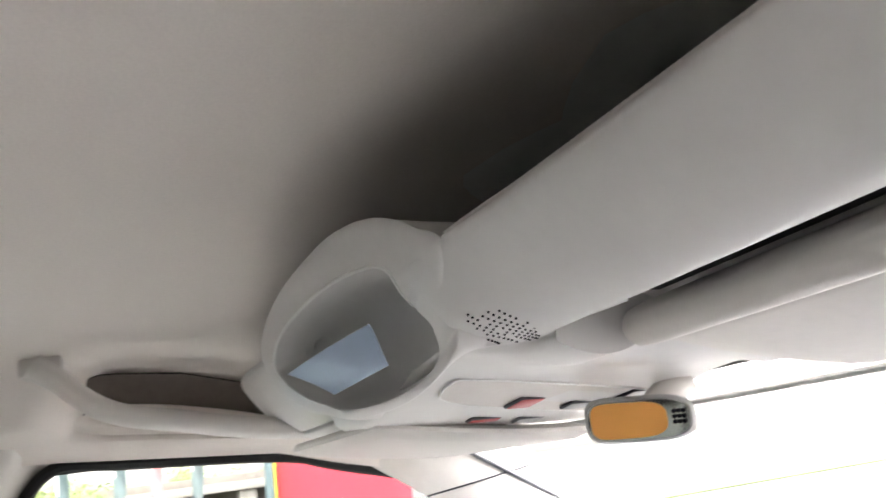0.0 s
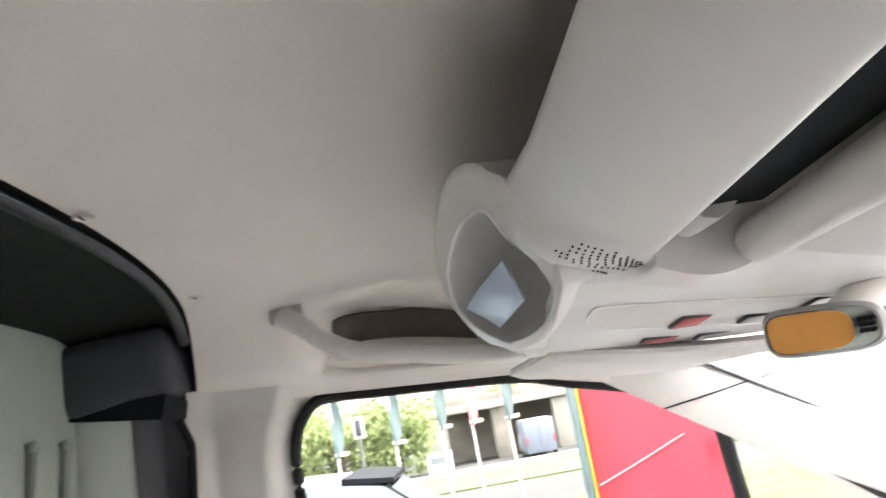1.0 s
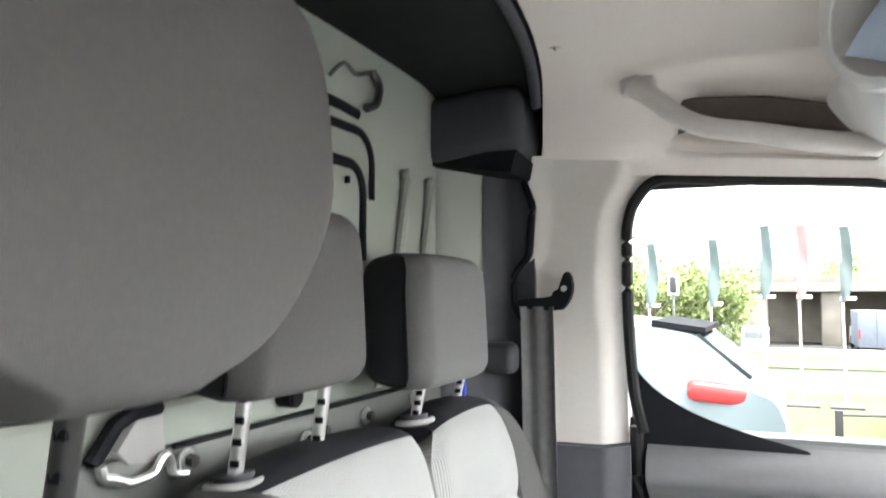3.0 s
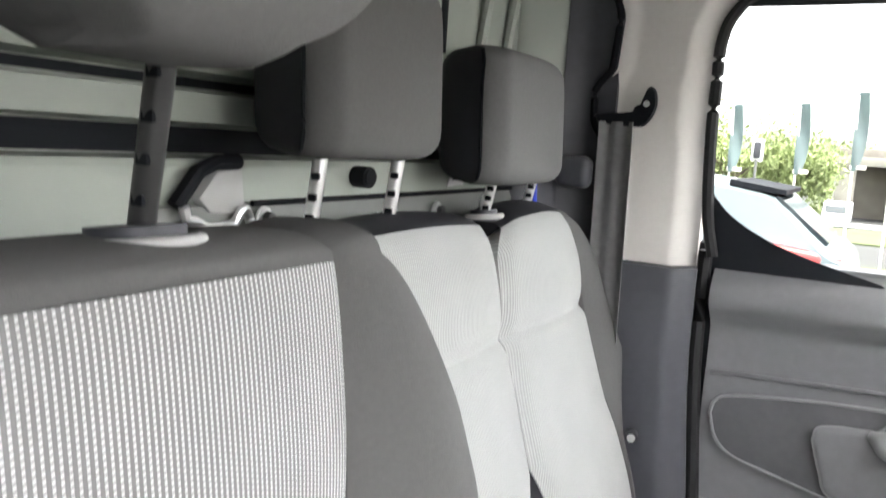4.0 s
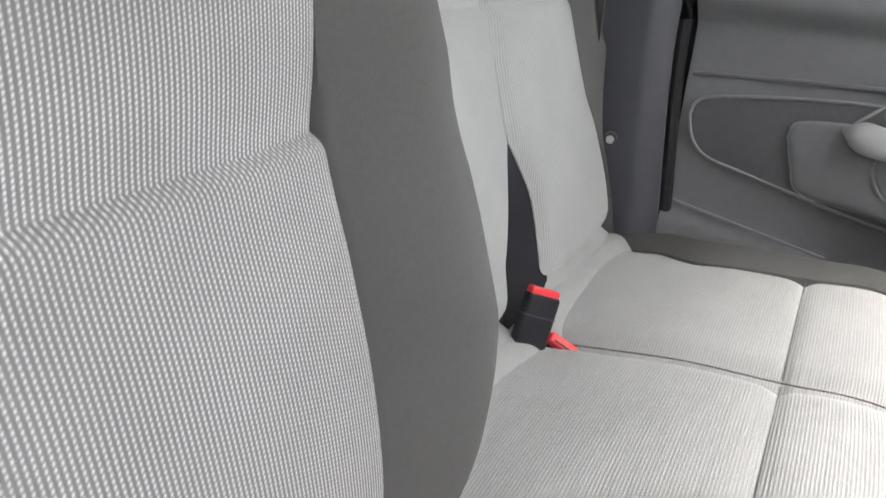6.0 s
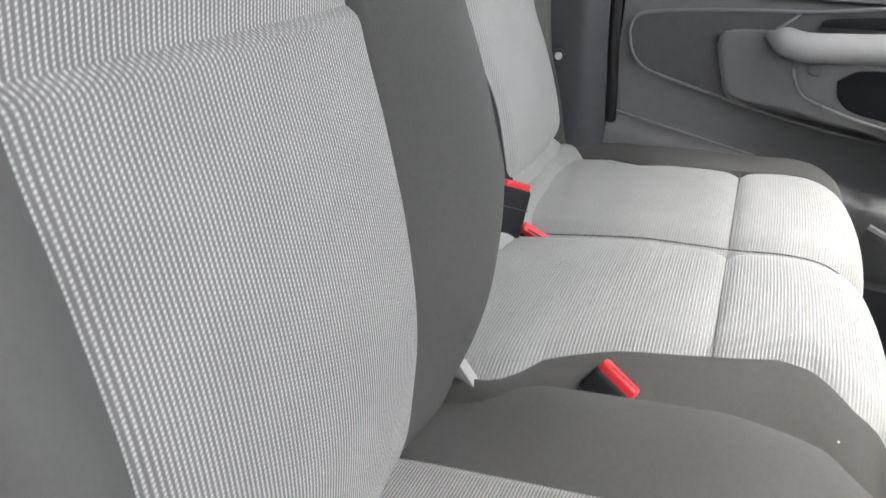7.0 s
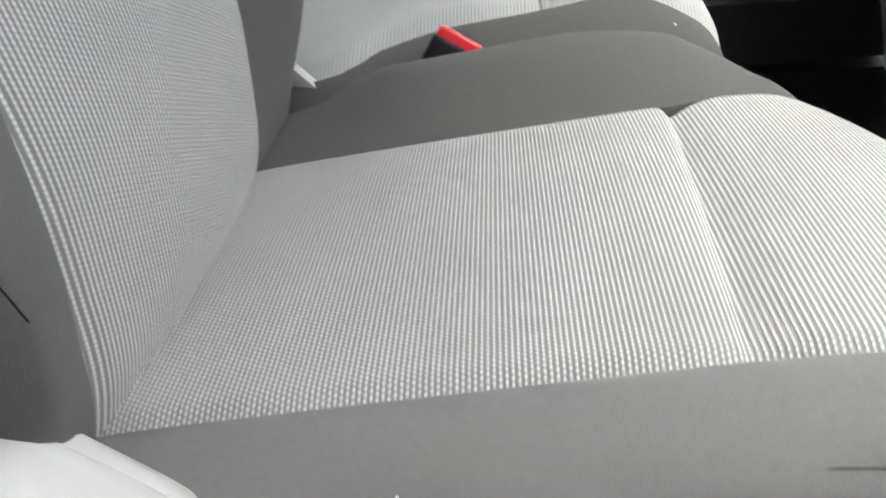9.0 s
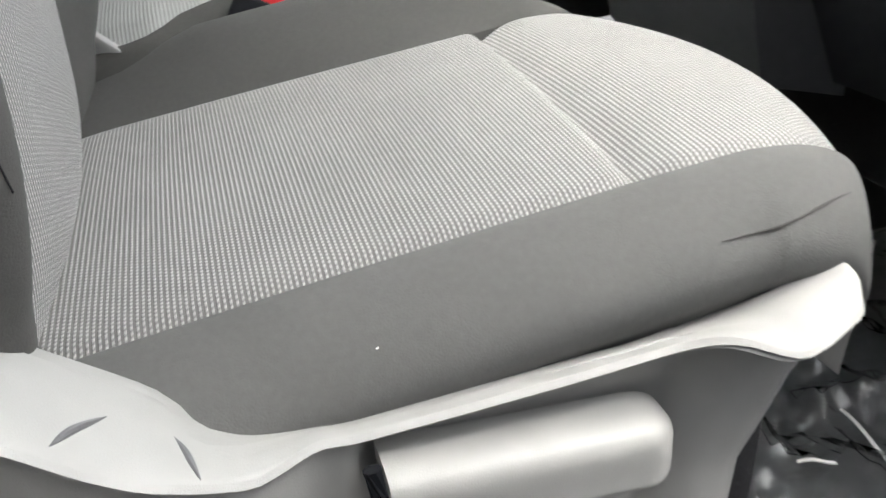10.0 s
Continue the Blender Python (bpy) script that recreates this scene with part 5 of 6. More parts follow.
rt = table([(0, -0.345), (bz(0.46), -0.352), (bz(0.56), -0.348), (bz(0.63), -0.307), (bz(0.72), -0.308), (bz(0.8), -0.298), (bz(0.88), -0.296), (BT, -0.325), (1, -0.33)])
lt = table([(0, -0.650), (bz(0.47), -0.648), (bz(0.53), -0.639), (bz(0.59), -0.628), (bz(0.64), -0.605), (bz(0.70), -0.598), (bz(0.785), -0.585), (bz(0.86), -0.572), (BT, -0.535), (1, -0.53)])
wb = table([(0, 0.006), (bz(0.57), 0.006), (bz(0.60), 0.020), (bz(0.64), 0.055), (bz(0.70), 0.084), (bz(0.78), 0.075), (bz(0.86), 0.050), (BT, 0.02), (1, 0.012)])
hb = table([(0, 0.0), (bz(0.57), 0.002), (bz(0.70), 0.022), (bz(0.84), 0.010), (BT, 0.0), (1, 0.0)])
out_pad = Pad(bpath, 1, lt, rt, {-1: (wb, hb)}, [(bz(0.785), 0.009, 0.014, 0.007), (bz(0.436), 0.018, 0.012, 0.016)], 0.014, 0.08, 0.008)
outer = part("outer_backrest", out_pad.panel(0, BT + 0.022, 50, 90), CLOTH_BENCH, bench, "pale grey ribbed outer backrest")
part("bolster", out_pad.roll(-1, 0, 1.0, 20, 60), CLOTH_DARK, outer, "plain grey bolster")
part("back_cover", out_pad.panel(BT + 0.022, 1.0, 24, 24), VINYL_BLACK, outer, "plain dark rear edge")
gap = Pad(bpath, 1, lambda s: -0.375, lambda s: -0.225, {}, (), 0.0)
part("gap_sheet", slab(lambda u, v: gap.point(-0.375 + 0.15 * u, bz(0.625) * v, -0.010), lambda u, v: gap.point(-0.375 + 0.15 * u, bz(0.625) * v, -0.05), 6, 16), VINYL_BLACK, bench, "black sheet in the gap between the backrests")
part("rear_frame", box(-0.28, -0.235, 0.62, 0.74, 0.03, 0.52, 0.01), VINYL_BLACK, bench, "black bench frame")

cpath = [(-0.06, 0.400), (-0.012, 0.402), (0.06, 0.414), (0.15, 0.428), (0.252, 0.434), (0.32, 0.441), (0.367, 0.436), (0.402, 0.412), (0.416, 0.37), (0.408, 0.30), (0.40, 0.20)]
cb = Pad(cpath, -1, None, None, {})
cy = lambda y: min(range(150), key=lambda k: abs(cb.pts[k][0] - y)) / 240
INNER_EDGE = [(0, 0.112), (cy(0.06), 0.107), (cy(0.082), 0.099), (cy(0.092), 0.080), (cy(0.105), 0.060), (cy(0.125), 0.046), (cy(0.17), 0.024), (cy(0.247), 0.004), (cy(0.31), -0.008), (cy(0.34), 0.0), (cy(0.365), 0.030), (cy(0.385), 0.042), (1, 0.055)]
inner_w = table([(s, (0.142 if s < cy(0.3) else 0.128) - x) for s, x in INNER_EDGE])
for xl, xr, nm in ((-0.270, 0.030, "inner"), (-0.590, -0.272, "outer")):
    p = Pad(cpath, -1, table([(0, xl), (1, xl)] if nm == "inner" else [(0, -0.645), (cy(0.04), -0.640), (cy(0.10), -0.602), (cy(0.34), -0.610), (1, -0.590)]), table(INNER_EDGE if nm == "inner" else [(0, xr), (1, xr)]),
            {1: (inner_w, table([(0, -0.012), (cy(0.12), -0.010), (cy(0.2), -0.004), (cy(0.3), -0.004), (1, -0.012)])), -1: (table([(0, 0.085), (1, 0.07)]), table([(0, 0.0), (cy(0.1), 0.012), (cy(0.3), 0.004), (1, 0)]))}, [(cy(0.252), 0.009, 0.008, 0.010)], 0.012, 0.10, 0.013)
    p.fall = {1: [(0, -0.006), (0.15, -0.008), (0.35, -0.014), (0.55, -0.026), (0.72, -0.044), (0.85, -0.068), (0.90, -0.10)]} if nm == "inner" else {}
    c = part("cushion", p.panel(0, 1, 50, 100), CLOTH_BENCH_SEAT, bench, "pale grey ribbed bench cushion")
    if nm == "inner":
        part("side_panel", p.roll(1, 0, 1.0, 24, 60), CLOTH_SHADED, c, "plain grey cushion side")
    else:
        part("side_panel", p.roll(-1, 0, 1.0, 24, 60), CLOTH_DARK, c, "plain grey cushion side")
for x0, x1 in ((-0.262, 0.006), (-0.60, -0.280)):
    part("seam", tube([cb.point(x0 + (x1 - x0) * k / 20, cy(0.252), -0.006 + 0.009 * math.sin(math.pi * k / 20)) for k in range(21)], 0.0009, 6), CLOTH_DARK, bench, "dark cross seam")
part("seam", tube([cb.point(-0.271, 0.04 + 0.60 * k / 40, -0.0055) for k in range(41)], 0.0009, 6), CLOTH_DARK, bench, "dark seam between the cushions")
part("bite_panel", slab(lambda u, v: Vector((-0.63 + 0.70 * u, -0.004 - 0.040 * v - 0.003 * math.sin(9 * u), 0.3975 + 0.026 * v + 0.008 * math.sin(math.pi * v) + 0.0015 * math.sin(23 * u + 4 * v))), lambda u, v: Vector((-0.63 + 0.70 * u, -0.09, 0.38 + 0.02 * v)), 40, 10), CLOTH_BENCH, bench, "pale cloth strip between cushion and backrest")
part("bench_base", box(-0.28, 0.18, 0.19, 0.68, 0.40, 0.26, 0.02), CARPET, bench, "dark bench plinth")
part("hinge_tab", prism([(0.016, 0.428), (0.028, 0.425), (0.064, 0.394), (0.057, 0.382), (0.010, 0.414)], lambda a, b, h: Vector((0.090 + 0.35 * (a - 0.02) + h, a, b)), 0.014, 0.002), SHELL_GREY, bench, "pale grey hinge tab")
headrest(bench, -0.042, 0.095, 0.990, 1.158, -0.160, 0.05, 0.10, CLOTH_DARK, VINYL_BLACK, (-0.062, 0.062), CHROME, 0.922, -0.205, 0.0)
headrest(bench, -0.392, 0.108, 0.962, 1.128, -0.165, 0.05, 0.10, CLOTH_LIT, VINYL_BLACK, (-0.065, 0.065), CHROME, 0.922, -0.205, 0.0)
whole("blue_tag", box(-0.478, -0.20, 0.945, 0.008, 0.006, 0.05, 0.002, 1, (0, 8, 0)), BLUE, "small blue plastic tag by the headrest post", "tag")


def buckle(at, along, up, label, size=1.0, tall=0.058):
    """A buckle whose button's long way runs along, its top facing up."""
    y = Vector(along).normalized()
    z = (Vector(up) - Vector(up).dot(y) * y).normalized()
    x = y.cross(z)
    m = Matrix.Translation(at) @ Matrix((x, y, z)).transposed().to_4x4() @ Matrix.Scale(size, 4)
    b = thing("belt_buckle", at, label, "belt buckle", group="seat belt buckles")

    def piece(name, bm, mat, owner, note):
        bmesh.ops.transform(bm, matrix=m, verts=bm.verts)
        return part(name, bm, mat, owner, note)

    housing = piece("housing", box(0, 0, -0.002 - tall / 2, 0.020, 0.046, tall, 0.005, 3), VINYL_BLACK, b, "black plastic housing")
    piece("housing_seam", box(0, 0, -0.030, 0.0206, 0.0466, 0.0012, 0.0003), DARK_TRIM, housing, "fine moulded seam")
    button = piece("release_button", box(0, 0, -0.001, 0.0155, 0.042, 0.014, 0.003, 3), RED, b, "red release button")
    piece("slot", box(0.0035, 0, 0.0056, 0.003, 0.028, 0.0012, 0.0004), BLACK, button, "dark tongue slot")
    piece("stalk", box(0, 0, -0.027 - tall, 0.008, 0.026, 0.055, 0.003), WEBBING, b, "black webbing stalk")
    return b


buckle((-0.2445, -0.0205, 0.4715), (-0.027, 0.026, -0.013), (0.10, -0.34, 0.93), "black belt buckle with a red button standing in the bench gap", 0.95, 0.072)
buckle((-0.248, 0.010, 0.4085), (-0.013, 0.038, -0.023), (0.45, 0.35, 0.82), "black belt buckle with a red button lying on the bench", 0.95)
buckle((0.076, 0.1765, 0.424), (0.0109, 0.0383, -0.0213), (-0.15, 0.47, 0.87), "black belt buckle with a red button beside the driver's seat", 0.98)

# ---- dashboard, floor and clutter ----
dash = thing("dashboard", (0, 0.9, 0.3), "black moulded dashboard under the windscreen", "dashboard")


def dash_face(u, v):
    x = -0.70 + 1.40 * u
    prof = curve_points([(0.78, 0.26), (0.72, 0.38), (0.66, 0.50), (0.62, 0.62), (0.60, 0.72), (0.64, 0.80), (0.80, 0.84), (1.22, 0.83)], 40)
    f = v * 40
    k = min(int(f), 39)
    p = prof[k].lerp(prof[k + 1], f - k)
    return Vector((x, p[0] + 0.06 * (x / 0.7) ** 2, p[1]))


part("fascia", slab(dash_face, lambda u, v: Vector((-0.70 + 1.40 * u, 1.24, 0.26 + 0.56 * v)), 30, 40), DARK_TRIM, dash)
part("centre_console", slab(lambda u, v: Vector((-0.22 + 0.34 * u, 0.585 + 0.10 * (1 - v) - 0.03 * math.sin(math.pi * u), 0.27 + 0.40 * v)), lambda u, v: Vector((-0.22 + 0.34 * u, 0.80, 0.24 + 0.42 * v)), 16, 16), DOOR_TRIM, dash, "dark grey centre console")
part("glovebox", slab(lambda u, v: Vector((-0.66 + 0.42 * u, 0.64 + 0.07 * (1 - v), 0.36 + 0.22 * v)), lambda u, v: Vector((-0.66 + 0.42 * u, 0.75, 0.36 + 0.22 * v)), 10, 10), DARK_TRIM, dash, "charcoal glovebox lid")
part("kick_panel", slab(lambda u, v: Vector((-0.655, 0.50 + 0.60 * u, 0.05 + 0.07 * v)), lambda u, v: Vector((-0.72, 0.50 + 0.60 * u, 0.04 + 0.08 * v)), 10, 4), DARK_TRIM, dash, "charcoal kick panel")
part("footwell_back", slab(lambda u, v: Vector((-0.70 + 1.40 * u, 0.98 + 0.12 * v, 0.05 + 0.35 * v)), lambda u, v: Vector((-0.70 + 1.40 * u, 1.26, 0.05 + 0.35 * v)), 4, 4), CARPET, dash, "black carpeted footwell")

tray = thing("floor_tray", (-0.45, 0.58, 0.08), "white perforated plastic tray on the passenger floor", "floor tray")
TM = pose(-0.465, 0.575, 0.086, 0, 0, 40)
bm = box(0, 0, 0, 0.27, 0.105, 0.012, 0.005)
bmesh.ops.transform(bm, matrix=TM, verts=bm.verts)
part("plate", bm, WHITE, tray)
for i in range(6):
    for j in range(2):
        bm = box(-0.105 + 0.042 * i, -0.025 + 0.05 * j, 0.0065, 0.016, 0.010, 0.003, 0.001)
        bmesh.ops.transform(bm, matrix=TM, verts=bm.verts)
        part("hole", bm, BLACK, tray)

whole("floor_mat", slab(lambda u, v: Vector((0.14 + 0.52 * u, 0.40 + 0.55 * v, 0.062 + 0.004 * math.sin(9 * u + 5 * v))), lambda u, v: Vector((0.14 + 0.52 * u, 0.40 + 0.55 * v, 0.045)), 20, 20), MAT, "dark grey rubber mat before the driver's seat", "floor mat")


def crumple(u, v):
    x = 0.20 + 0.44 * u
    y = 0.46 + 0.40 * v
    z = 0.085 + 0.05 * noise.noise(Vector((x * 9, y * 9, 0.3))) + 0.03 * noise.noise(Vector((x * 23, y * 23, 1.7))) + 0.012 * abs(noise.noise(Vector((x * 50, y * 50, 4.0))))
    return Vector((x, y, max(z, 0.07)))


film_sheet = thing("plastic_film", (0.42, 0.66, 0.062), "crumpled clear plastic film on the mat", "plastic film")
part("sheet", slab(lambda u, v: crumple(u, 0.62 * v), lambda u, v: crumple(u, 0.62 * v) + Vector((0, 0, 0.0012)), 46, 30), FILM, film_sheet, sharp=0.3)
part("loose_end", slab(lambda u, v: crumple(u, 0.625 + 0.375 * v), lambda u, v: crumple(u, 0.625 + 0.375 * v) + Vector((0, 0, 0.0012)), 46, 18), FILM, film_sheet, sharp=0.3)
# First sliver is a loose strip; the other three paint highlights on the film.
for x, y, a, length in ((0.425, 0.563, -6, 0.062), (0.462, 0.492, 70, 0.030), (0.36, 0.675, 35, 0.035), (0.215, 0.79, -50, 0.03)):
    bm = slab(lambda u, v: Vector((length * u, 0.003 * v, 0.002 * math.sin(5 * u))), lambda u, v: Vector((length * u, 0.003 * v, 0.001 + 0.002 * math.sin(5 * u))), 12, 2)
    bmesh.ops.transform(bm, matrix=pose(x, y, 0.102, 0, 0, a), verts=bm.verts)
    whole("white_sliver", bm, WHITE, "narrow white sliver, one a loose strip and three painted highlights of the film", "strip", group="scraps on the floor")

# ---- outside the passenger's window ----
ASPHALT = material("pale_asphalt", (0.070, 0.070, 0.068), 0.9, 0, 0.2, 3, 0.3, 40, 0.2, 0.3)
GRASS = material("grass", (0.125, 0.15, 0.075), 0.95, 0, 0.35, 2, 0.4, 20, 0.1, 0.2)
LEAF = material("spring_leaves", (0.30, 0.36, 0.16), 0.7, 0, 0.5, 1.5, 0, 100, 0.3, 0.4)
BARK = material("bark", (0.10, 0.08, 0.06), 0.95, 0, 0.3, 5, 0.5, 20)
CONCRETE = material("concrete", (0.35, 0.33, 0.29), 0.9, 0, 0.2, 1, 0.3, 20, 0.2, 0.2)
CONCRETE_DARK = material("stained_concrete", (0.24, 0.215, 0.19), 0.9, 0, 0.3, 1, 0.3, 20, 0.2, 0.2)
PAINT_PALE = material("pale_blue_car_paint", (0.20, 0.245, 0.26), 0.15, 0.1, 0.03, 5)
PAINT_WHITE = material("white_vehicle_paint", (0.78, 0.78, 0.78), 0.25, 0, 0.03, 5)
PAINT_RED = material("red_van_paint", (0.62, 0.045, 0.07), 0.35, 0, 0.06, 2)
TEAL = material("grey_green_flag_cloth", (0.13, 0.18, 0.185), 0.8, 0, 0.15, 3)
PINK = material("red_and_white_flag_cloth", (0.62, 0.25, 0.26), 0.8, 0, 0.15, 3)
TARPAULIN = material("grey_blue_tarpaulin", (0.20, 0.22, 0.27), 0.7, 0, 0.15, 2)
DARK_GLASS = material("dark_car_glass", (0.03, 0.04, 0.045), 0.08, 0, 0.05, 3)
TAIL = material("red_tail_lamp", (0.55, 0.05, 0.05), 0.2, 0, 0.05, 20)
YELLOW = material("yellow_edge_tape", (0.8, 0.55, 0.05), 0.5, 0, 0.1, 3)


def land(x):
    return lerp_table([(-90, -3.6), (-60, -3.0), (-40, -1.75), (-30, -1.54), (-17, -0.92), (-14, -0.82), (-4, -0.62), (60, -0.62)], x)


bm = bmesh.new()
xs = [-2000, -400, -90, -60, -50, -40, -30, -24, -17, -14, -8, -4, 0, 60, 400, 2000]
grid = [[bm.verts.new((x, y, land(x))) for y in (-2000, -300, -60, -20, 0, 20, 60, 300, 2000)] for x in xs]
for a, b in zip(grid, grid[1:]):
    for k in range(8):
        bm.faces.new((a[k], a[k + 1], b[k + 1], b[k]))
whole("ground", bm, ASPHALT, "pale asphalt car park", "ground", "structure")
bm = slab(lambda u, v: Vector((-40 + 10 * u, -30 + 75 * v, land(-40 + 10 * u) + 0.06)), lambda u, v: Vector((-40 + 10 * u, -30 + 75 * v, land(-40 + 10 * u) - 0.1)), 6, 20)
whole("verge", bm, GRASS, "mown grass verge beside the road", "grass", "stuff")
bm = slab(lambda u, v: Vector((-17.0 + 8.0 * u, -8 + 40 * v, land(-17.0 + 8.0 * u) + 0.05)), lambda u, v: Vector((-17.0 + 8.0 * u, -8 + 40 * v, land(-17.0 + 8.0 * u) - 0.1)), 8, 20)
whole("verge_strip", bm, GRASS, "pale dry grass strip along the car park", "grass", "stuff")
rail = thing("guard_rail", (-40.5, 8, land(-40.5)), "white low rail beyond the grass verge", "rail")
part("beam", box(-40.5, 8, land(-40.5) + 0.22, 0.1, 60, 0.2, 0.02), PAINT_WHITE, rail)
for k in range(14):
    part("post", box(-40.5, -20 + 4.2 * k, land(-40.5) + 0.02, 0.08, 0.08, 0.24, 0.01), STEEL_GREY, rail)
barrier = thing("low_barrier", (-10.0, 1.2, land(-10.0)), "low dark steel barrier on the grass strip", "barrier")
for y in (0.80, 1.75):
    part("post", box(-10.0, y, land(-10.0) + 0.24, 0.09, 0.09, 0.42, 0.01), DARK_TRIM, barrier, "dark square post")
part("bar", tube([(-10.0, 0.80, land(-10.0) + 0.40), (-10.0, 1.75, land(-10.0) + 0.42)], 0.022, 8), STEEL_GREY, barrier, "grey steel bar")


def car(name, x, y, z, scale, paint, label, cat):
    """A hatchback along y, its tail towards +y."""
    c = thing(name, (x, y, z), label, cat)

    prof = [(-2.1, 0.30), (-2.12, 0.55), (-2.0, 0.74), (-1.1, 0.92), (-0.45, 1.36), (0.2, 1.49), (0.9, 1.49), (1.45, 1.42), (1.60, 1.33), (1.88, 1.08), (2.06, 0.98), (2.12, 0.70), (2.05, 0.30)]
    pts = curve_points(prof, 60)

    def skin(u, v):
        p = pts[min(int(u * 60), 60)]
        w = 0.90 - 0.20 * ss(0.95, 1.49, p[1])
        a = (v - 0.5) * 2
        xx = w * math.copysign(abs(a) ** 0.8, a)
        drop = 0.05 * abs(a) ** 4
        return Vector((x + xx * scale, y + p[0] * scale, z + (p[1] - drop) * scale))

    part("body", slab(skin, lambda u, v: Vector((x + (v - 0.5) * 1.74 * scale, y + (-2.05 + 4.1 * u) * scale, z + 0.28 * scale)), 60, 24), paint, c, sharp=0.9)
    part("rear_window", slab(lambda u, v: Vector((x + (u - 0.5) * 1.25 * scale, y + (1.55 + 0.36 * v) * scale, z + (1.385 - 0.30 * v) * scale)), lambda u, v: Vector((x + (u - 0.5) * 1.25 * scale, y + (1.50 + 0.36 * v) * scale, z + (1.34 - 0.30 * v) * scale)), 8, 6), DARK_GLASS, c, "dark rear window")
    part("spoiler", slab(lambda u, v: Vector((x + (u - 0.5) * 1.30 * scale, y + (1.22 + 0.38 * v) * scale, z + (1.475 - 0.05 * v) * scale)), lambda u, v: Vector((x + (u - 0.5) * 1.30 * scale, y + (1.22 + 0.38 * v) * scale, z + (1.43 - 0.04 * v) * scale)), 8, 4), BLACK, c, "black roof spoiler")
    for s in (-1, 1):
        part("side_window", slab(lambda u, v: Vector((x + s * (0.885 - 0.15 * v) * scale, y + (-0.75 + 1.9 * u + 0.3 * v * (0.5 - u) * 2) * scale, z + (0.95 + 0.36 * v) * scale)), lambda u, v: Vector((x + s * (0.80 - 0.15 * v) * scale, y + (-0.75 + 1.9 * u + 0.3 * v * (0.5 - u) * 2) * scale, z + (0.95 + 0.36 * v) * scale)), 6, 4), DARK_GLASS, c, "dark side window")
        part("tail_lamp", box(x + s * 0.80 * scale, y + 1.74 * scale, z + 0.98 * scale, 0.20 * scale, 0.52 * scale, 0.14 * scale, 0.05, 3, (-6, 0, 10 * s)), TAIL, c, "red tail lamp")
        for yy in (-1.3, 1.3):
            wheel = part("wheel", disc((x + s * 0.80 * scale, y + yy * scale, z + 0.31 * scale), (1, 0, 0), 0.31 * scale, 0.2 * scale, 28, 0.04), RUBBER, c, "black tyre")
            part("wheel_rim", disc((x + s * 0.86 * scale, y + yy * scale, z + 0.31 * scale), (1, 0, 0), 0.2 * scale, 0.12 * scale, 20, 0.02), CHROME, wheel, "alloy rim")
    part("bumper", box(x, y + 2.02 * scale, z + 0.45 * scale, 1.6 * scale, 0.2 * scale, 0.28 * scale, 0.06), DARK_TRIM, c, "dark rear bumper")
    part("plate_bar", box(x, y + 2.13 * scale, z + 0.62 * scale, 0.5 * scale, 0.03, 0.11 * scale, 0.01), WHITE, c, "plain white plate bar")
    return c


car("parked_car", -6.4, -2.0, land(-6.4), 1.05, PAINT_PALE, "pale blue hatchback parked with its tail to the bay", "car")
car("parked_car", -11.5, -3.9, land(-11.5), 1.0, PAINT_WHITE, "white hatchback parked beyond the pale one", "car")


def van(name, x, y, z, length, width, height, paint, label, turn, cat="van", box_mat=None):
    v = thing(name, (x, y, z), label, cat)
    m = pose(x, y, z, 0, 0, turn)

    def put(bm):
        bmesh.ops.transform(bm, matrix=m, verts=bm.verts)
        return bm

    part("cargo_body", put(box(0, length * 0.14, height * 0.56, width, length * 0.72, height * 0.84, 0.06)), box_mat or paint, v)
    cab = bmesh.new()
    prof = [(-0.5, 0.12), (-0.5, 0.42), (-0.40, 0.52), (-0.27, 0.92), (-0.20, 0.98), (-0.20, 0.12)]
    for s in (-0.49, 0.49):
        for a, b in prof:
            cab.verts.new((s * width, a * length, b * height))
    cab.verts.ensure_lookup_table()
    n = len(prof)
    for k in range(n):
        cab.faces.new((cab.verts[k], cab.verts[(k + 1) % n], cab.verts[n + (k + 1) % n], cab.verts[n + k]))
    cab.faces.new([cab.verts[k] for k in range(n)][::-1])
    cab.faces.new([cab.verts[n + k] for k in range(n)])
    bmesh.ops.bevel(cab, geom=list(cab.edges), offset=0.05, segments=2, affect="EDGES")
    part("cab", put(cab), paint, v)
    part("screen", put(box(0, -0.345 * length, 0.71 * height, width * 0.84, 0.05, 0.36 * height, 0.02, 1, (-math.degrees(math.atan2(0.13 * length, 0.40 * height)), 0, 0))), DARK_GLASS, v, "dark windscreen")
    for s in (-1, 1):
        part("side_window", put(box(s * width * 0.485, -0.28 * length, 0.70 * height, 0.04, 0.14 * length, 0.26 * height, 0.01)), DARK_GLASS, v, "dark cab window")
        for yy in (-0.34, 0.32):
            w = part("wheel", put(disc((s * width * 0.45, yy * length, 0.17 * height), (1, 0, 0), 0.17 * height, 0.22, 24, 0.03)), RUBBER, v, "black tyre")
        part("tail_lamp", put(box(s * width * 0.46, 0.503 * length, 0.45 * height, 0.1, 0.03, 0.2 * height, 0.01)), TAIL, v, "red tail lamp")
    part("door_joint", put(box(0, 0.502 * length, 0.56 * height, 0.03, 0.03, 0.8 * height, 0.005)), DARK_TRIM, v, "dark joint of the rear doors")
    return v


van("delivery_van", -62, -1.6, land(-62), 4.4, 1.8, 1.75, PAINT_WHITE, "small white van on the road", 90)
van("lorry", -68, 6.4, land(-68), 8.5, 2.4, 3.1, PAINT_WHITE, "white lorry with a grey-blue curtain-sided body", -90, "lorry", TARPAULIN)

